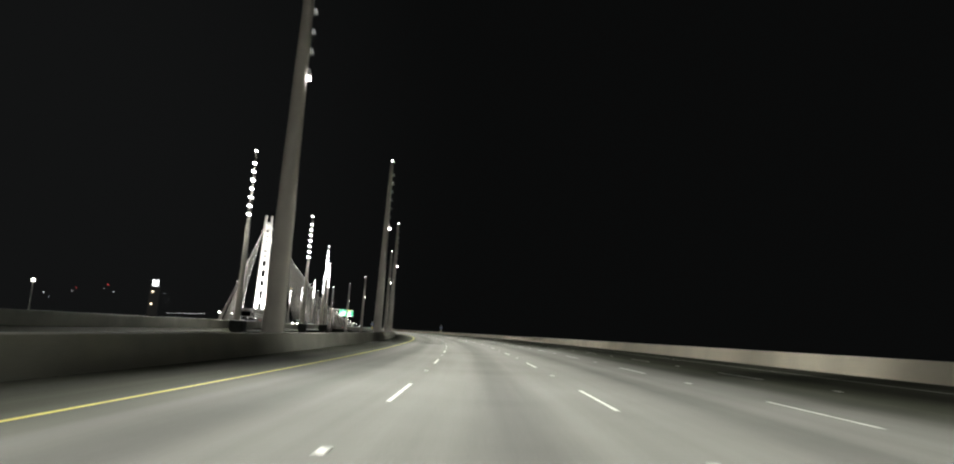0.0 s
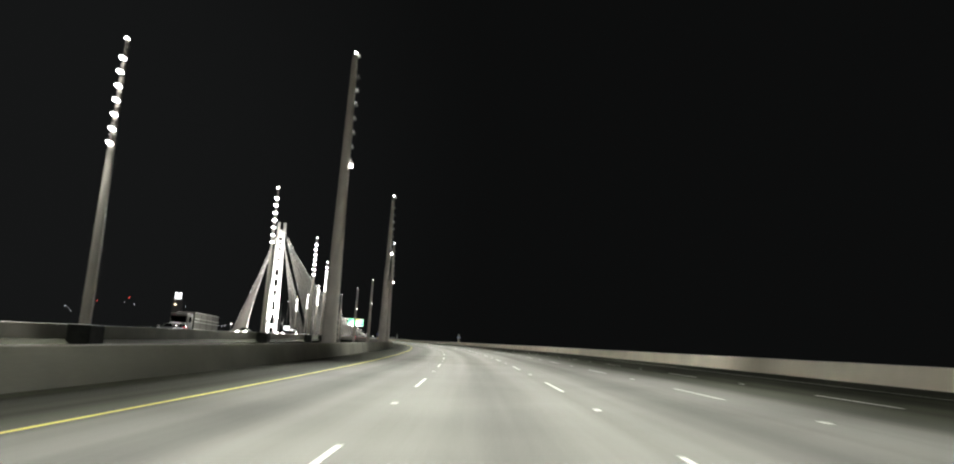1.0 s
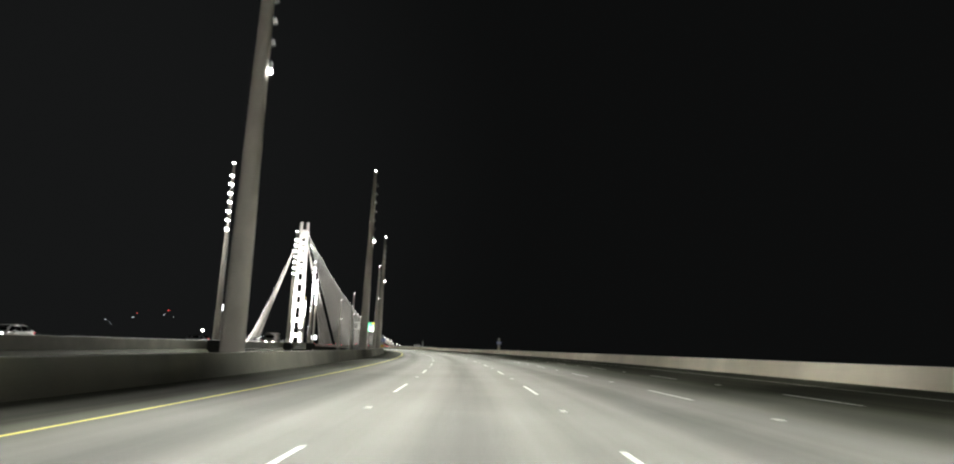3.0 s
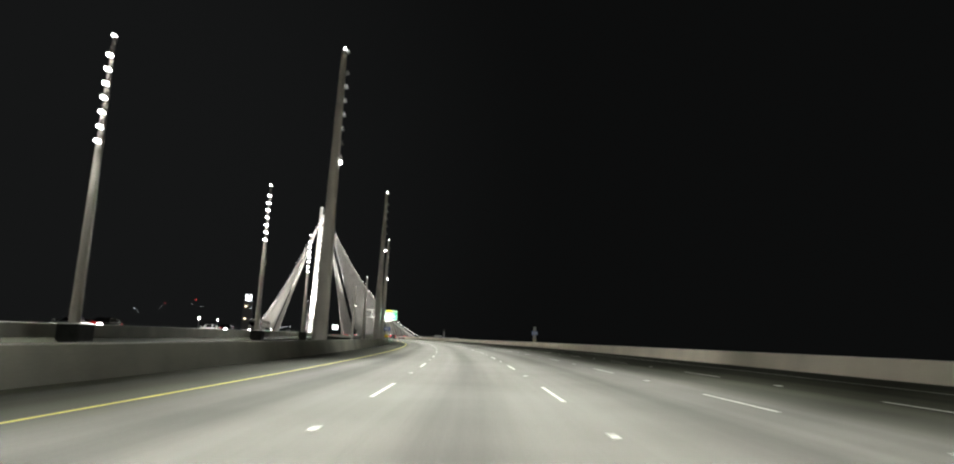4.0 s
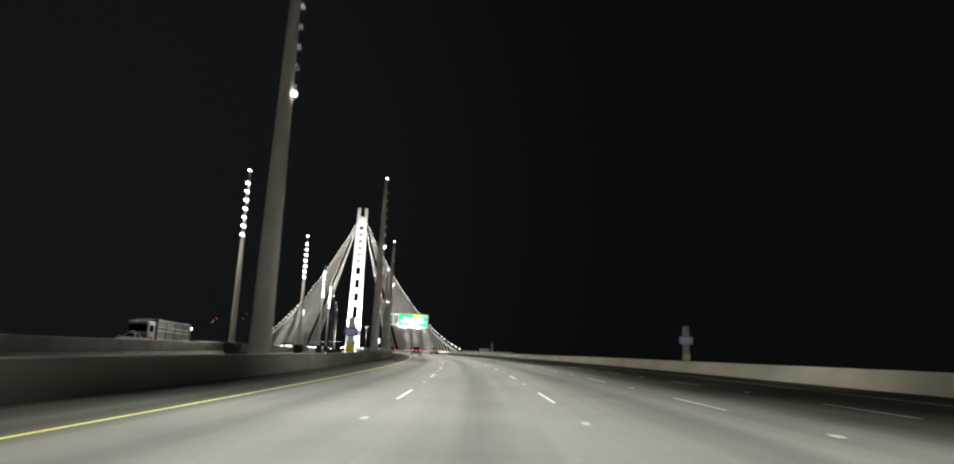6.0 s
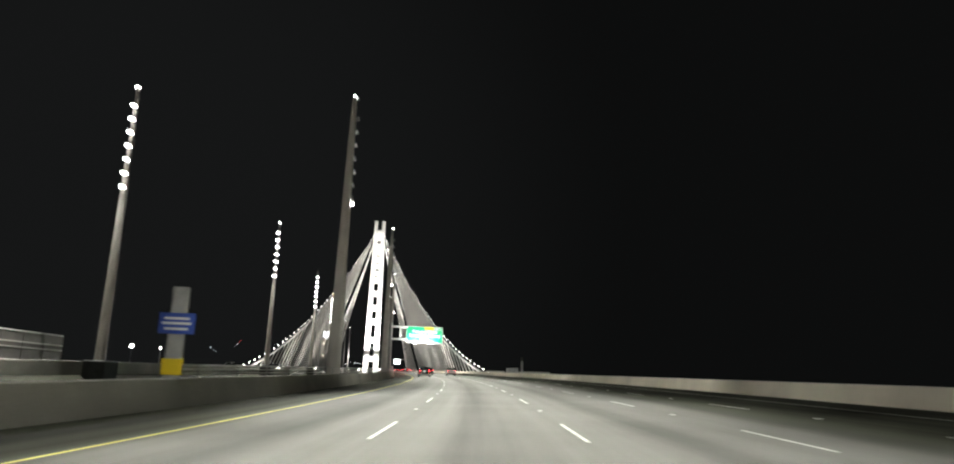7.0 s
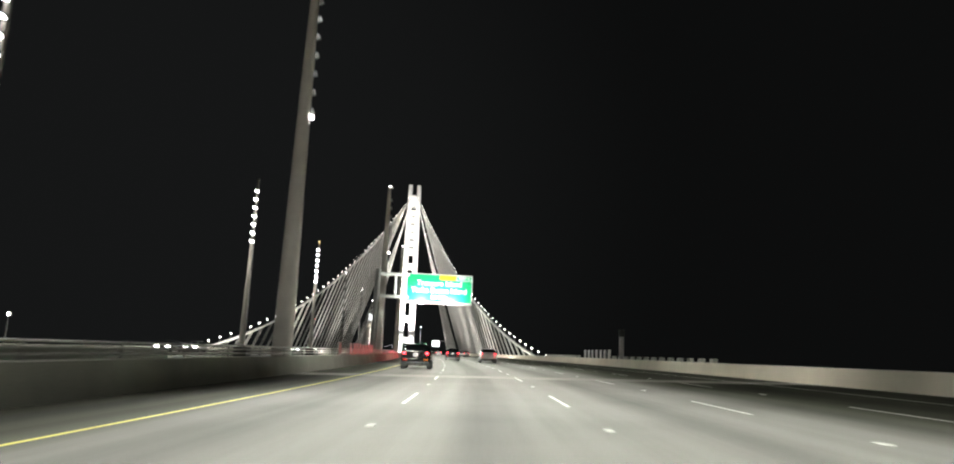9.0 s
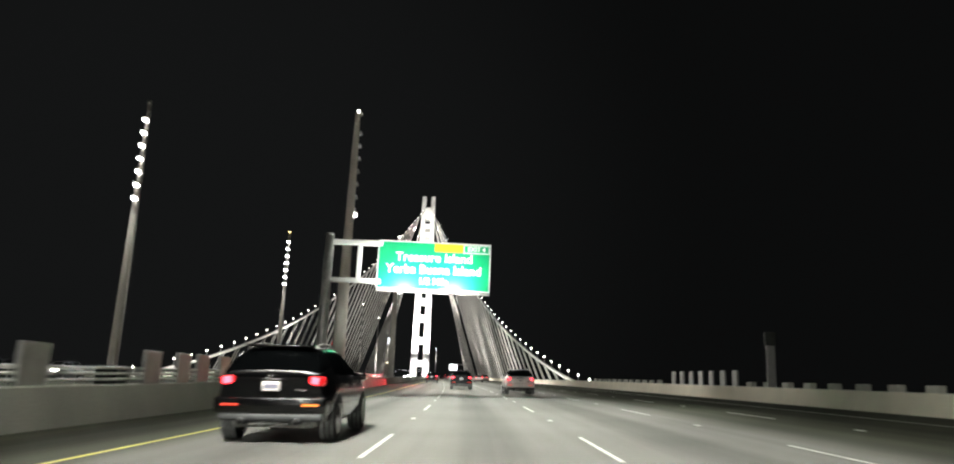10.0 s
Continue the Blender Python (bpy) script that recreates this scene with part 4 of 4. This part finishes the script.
            for y in (1.1, 1.98):
                hp = sh.point(y + 0.55, 0.44)
                part("door_handle", box("door_handle", M_CHROME, side * hp.x - 0.02, y + 0.5, hp.z - 0.06, side * hp.x + 0.025, y + 0.68, hp.z - 0.03, 0.008), c)
    if detail:
        part("spoiler", box("spoiler", paint, -w * 0.60, 0.34, 1.585, w * 0.60, 0.62, 1.625, 0.018, 2), c)
        part("badge", box("badge", M_CHROME, -0.07, -0.03, plate_z + 0.16, 0.07, 0.08, plate_z + 0.20, 0.015), c)
        part("model_badge", box("model_badge", M_CHROME, 0.40, -0.012, 0.855, 0.58, 0.03, 0.885, 0.005), c)
        part("tow_bracket", box("tow_bracket", M_UNDER, -0.34, 0.02, 0.27, 0.34, 0.22, 0.36, 0.03), c)
        part("silencer", box("silencer", M_UNDER, -0.5, 0.35, 0.24, 0.5, 0.75, 0.40, 0.07, 2), c, "dusty silencer box")
        part("wiper", pipe("wiper", M_TYRE, [(0.0, 0.06, 1.19), (0.18, 0.08, 1.22), (0.36, 0.11, 1.24)], 0.012, 6), c)
    return c


SEDAN = [(0.0, 0.88), (0.06, 0.98), (0.5, 1.03), (0.75, 1.10), (1.25, 1.36), (1.6, 1.42), (2.3, 1.44), (2.7, 1.38), (3.3, 1.05), (4.0, 0.92), (4.5, 0.78), (4.65, 0.58)]

# traffic ahead
black_car = suv(on_road(363.85, -3.62, 0.0), "glossy black crossover car with lit tail lamps in the fast lane", M_BLACKPAINT, amber=True)
for x in (-0.12, 0.12):      # its number-plate lamps
    ld = bpy.data.lights.new("plate_lamp", "SPOT")
    ld.energy, ld.color, ld.spot_size, ld.spot_blend, ld.shadow_soft_size = 1.8, (1.0, 0.95, 0.88), radians(120), 0.8, 0.02
    new("plate_lamp", ld).matrix_basis = black_car.matrix_basis @ look((x, -0.16, 1.06), (x * 0.7, -0.03, 0.88))
suv(on_road(415.6, -0.35), "dark sport utility car with lit tail lamps ahead", M_DARKPAINT, length=4.75, width=1.88)
suv(on_road(399.6, 3.25), "white sport utility car in the middle lane", M_WHITEPAINT, width=1.92)
suv(on_road(506.0, 5.6), "white saloon car far ahead on the bridge", M_WHITEPAINT, kind_name="sedan", top=SEDAN, width=1.82, wheel_r=0.33, length=4.65, detail=False, plate_z=0.86, sill=0.30, belt=0.95)
suv(on_road(592.0, -3.8), "white saloon car in the fast lane near the tower", M_WHITEPAINT, kind_name="sedan", top=SEDAN, width=1.82, wheel_r=0.33, length=4.65, detail=False, plate_z=0.86, sill=0.30, belt=0.95)
suv(on_road(618.0, -0.2), "dark saloon car far ahead near the tower", M_DARKPAINT, kind_name="sedan", top=SEDAN, width=1.82, wheel_r=0.33, length=4.65, detail=False, plate_z=0.86, sill=0.30, belt=0.95)
suv(on_road(668.0, 3.5), "silver car far ahead near the tower", M_SILVERPAINT, detail=False)
suv(on_road(700.0, -3.9), "dark car far ahead in the fast lane", M_DARKPAINT, detail=False)
suv(on_road(545.0, 9.2), "silver car far ahead in an outer lane", M_SILVERPAINT, detail=False)
for s_, u_, lab_, pnt_ in ((470.0, -3.7, "dark car far ahead in the fast lane of the bridge", M_DARKPAINT), (560.0, 1.0, "silver car far ahead between the cables", M_SILVERPAINT),
                           (640.0, 7.0, "white car far ahead in an outer lane", M_WHITEPAINT), (735.0, 0.2, "dark car beside the foot of the tower", M_DARKPAINT)):
    suv(on_road(s_, u_), lab_, pnt_, detail=False)


def oncoming(s, u, label, paint):
    """A car on the opposite carriageway, headlamps towards the near traffic's eyes: saloons in one lane, taller ones in the next."""
    tall_car = u < -32
    if tall_car:
        c = suv(on_road(s + 4.65, u, far_rise(s), 180), label.replace("saloon car", "car"), paint, lit=False, group="oncoming traffic", detail=False)
    else:
        c = suv(on_road(s + 4.65, u, far_rise(s), 180), label, paint, lit=False, group="oncoming traffic", kind_name="sedan", top=SEDAN, width=1.82, wheel_r=0.33, length=4.65, detail=False, plate_z=0.86, sill=0.30, belt=0.95)
    z = 0.86 if tall_car else 0.66
    for side in (1, -1):
        part("headlamp", box("headlamp", M_HEAD, side * 0.64 - 0.22, 4.40, z, side * 0.64 + 0.22, 4.72, z + 0.15, 0.04, 2), c, "lit white headlamp")


for s, u, lab, pnt in ((112.0, -30.5, "saloon car with glaring headlamps on the opposite carriageway", M_SILVERPAINT), (124.0, -34.0, "oncoming white saloon car with lit headlamps", M_WHITEPAINT),
                       (163.0, -34.0, "oncoming white saloon car half hidden by the barrier", M_WHITEPAINT), (199.0, -30.5, "oncoming silver car with lit headlamps", M_SILVERPAINT),
                       (213.0, -34.0, "oncoming dark car with lit headlamps", M_DARKPAINT), (237.0, -30.5, "oncoming white car with lit headlamps", M_WHITEPAINT),
                       (260.0, -34.0, "oncoming dark saloon car with lit headlamps", M_DARKPAINT), (280.0, -30.5, "oncoming silver saloon car with lit headlamps", M_SILVERPAINT),
                       (364.0, -34.0, "oncoming white saloon car with lit headlamps", M_WHITEPAINT), (413.0, -34.0, "oncoming silver car with lit headlamps by the joint", M_SILVERPAINT),
                       (403.0, -34.0, "oncoming dark car with lit headlamps by the joint", M_DARKPAINT), (470.0, -30.5, "far oncoming car with lit headlamps", M_SILVERPAINT),
                       (520.0, -34.0, "far oncoming white car with lit headlamps", M_WHITEPAINT), (585.0, -30.5, "far oncoming dark car with lit headlamps", M_DARKPAINT),
                       (630.0, -34.0, "far oncoming silver car near the tower", M_SILVERPAINT), (672.0, -30.5, "far oncoming white car near the tower", M_WHITEPAINT),
                       (730.0, -34.0, "far oncoming car beside the tower", M_SILVERPAINT), (770.0, -30.5, "far oncoming dark car beside the tower", M_DARKPAINT)):
    oncoming(s, u, lab, pnt)


def box_truck(s0, label):
    """Long grey goods trailer with pale side rails, drawn by a cab, on the opposite carriageway."""
    t = thing("truck", place(s0, -35.2, far_rise(s0)), label, "truck", "oncoming traffic")
    part("trailer", box("truck_trailer", M_TRAILER, -1.2, 0, 0.95, 1.2, 11.6, 3.2, 0.05), t)
    for z in (3.16, 2.35, 1.95, 1.0):
        part("side_rail", box("truck_rail", M_RAILS, 1.18, 0.1, z - 0.05, 1.26, 11.5, z + 0.05, 0.01), t, "pale metal side rail")
    for y in (0.05, 2.9, 5.8, 8.7, 11.5):
        part("side_post", box("truck_side_post", M_TRAILER, 1.18, y - 0.05, 1.0, 1.24, y + 0.05, 3.15), t)
    part("rear_marker", box("truck_marker", M_TAILLOW, 0.7, 11.58, 1.05, 1.1, 11.64, 1.2), t)
    cab = part("cab", box("truck_cab", M_CAB, -1.15, -2.5, 0.6, 1.15, -0.2, 2.9, 0.18, 3), t, "grey rounded cab")
    part("windscreen", box("truck_screen", M_GLASS, -1.0, -2.53, 1.7, 1.0, -2.48, 2.5, 0.02), cab)
    part("side_window", box("truck_window", M_GLASS, 1.14, -2.1, 1.75, 1.17, -1.1, 2.45, 0.01), cab)
    for x in (-0.8, 0.8):
        part("headlamp", box("truck_headlamp", M_HEAD, x - 0.18, -2.56, 0.75, x + 0.18, -2.46, 0.95, 0.03), cab, "lit white headlamp")
    for y in (-1.6, 1.0, 8.6, 9.8):
        for x in (-1.2, 1.2):
            wheel(t, x, y, 0.5, 0.3)


M_TRAILER = material("trailer_grey_sheet", (0.16, 0.15, 0.14), 0.55, 0.2, 0.1, 1, 30, 0.05)
M_CAB = material("cab_grey_paint", (0.2, 0.2, 0.2), 0.35, 0, 0.08, 2, 30, 0)
M_RAILS = material("trailer_pale_rail", (0.75, 0.74, 0.70), 0.4, 0.3, 0.05, 2, 30, 0)
box_truck(134.0, "long grey trailer truck with pale side rails, oncoming")
box_truck(298.0, "grey goods truck with pale side rails, oncoming")

# red light that the tail lamps of the car near the joint throw back on the median barrier
ld = bpy.data.lights.new("tail_lamp_light", "SPOT")
ld.energy, ld.color, ld.spot_size, ld.spot_blend, ld.shadow_soft_size = 8000.0, (1.0, 0.03, 0.05), radians(34), 1.0, 0.1
new("tail_lamp_light", ld).matrix_basis = look(at(446.0, -5.0, 0.55), at(424, -8.4, 0.25))
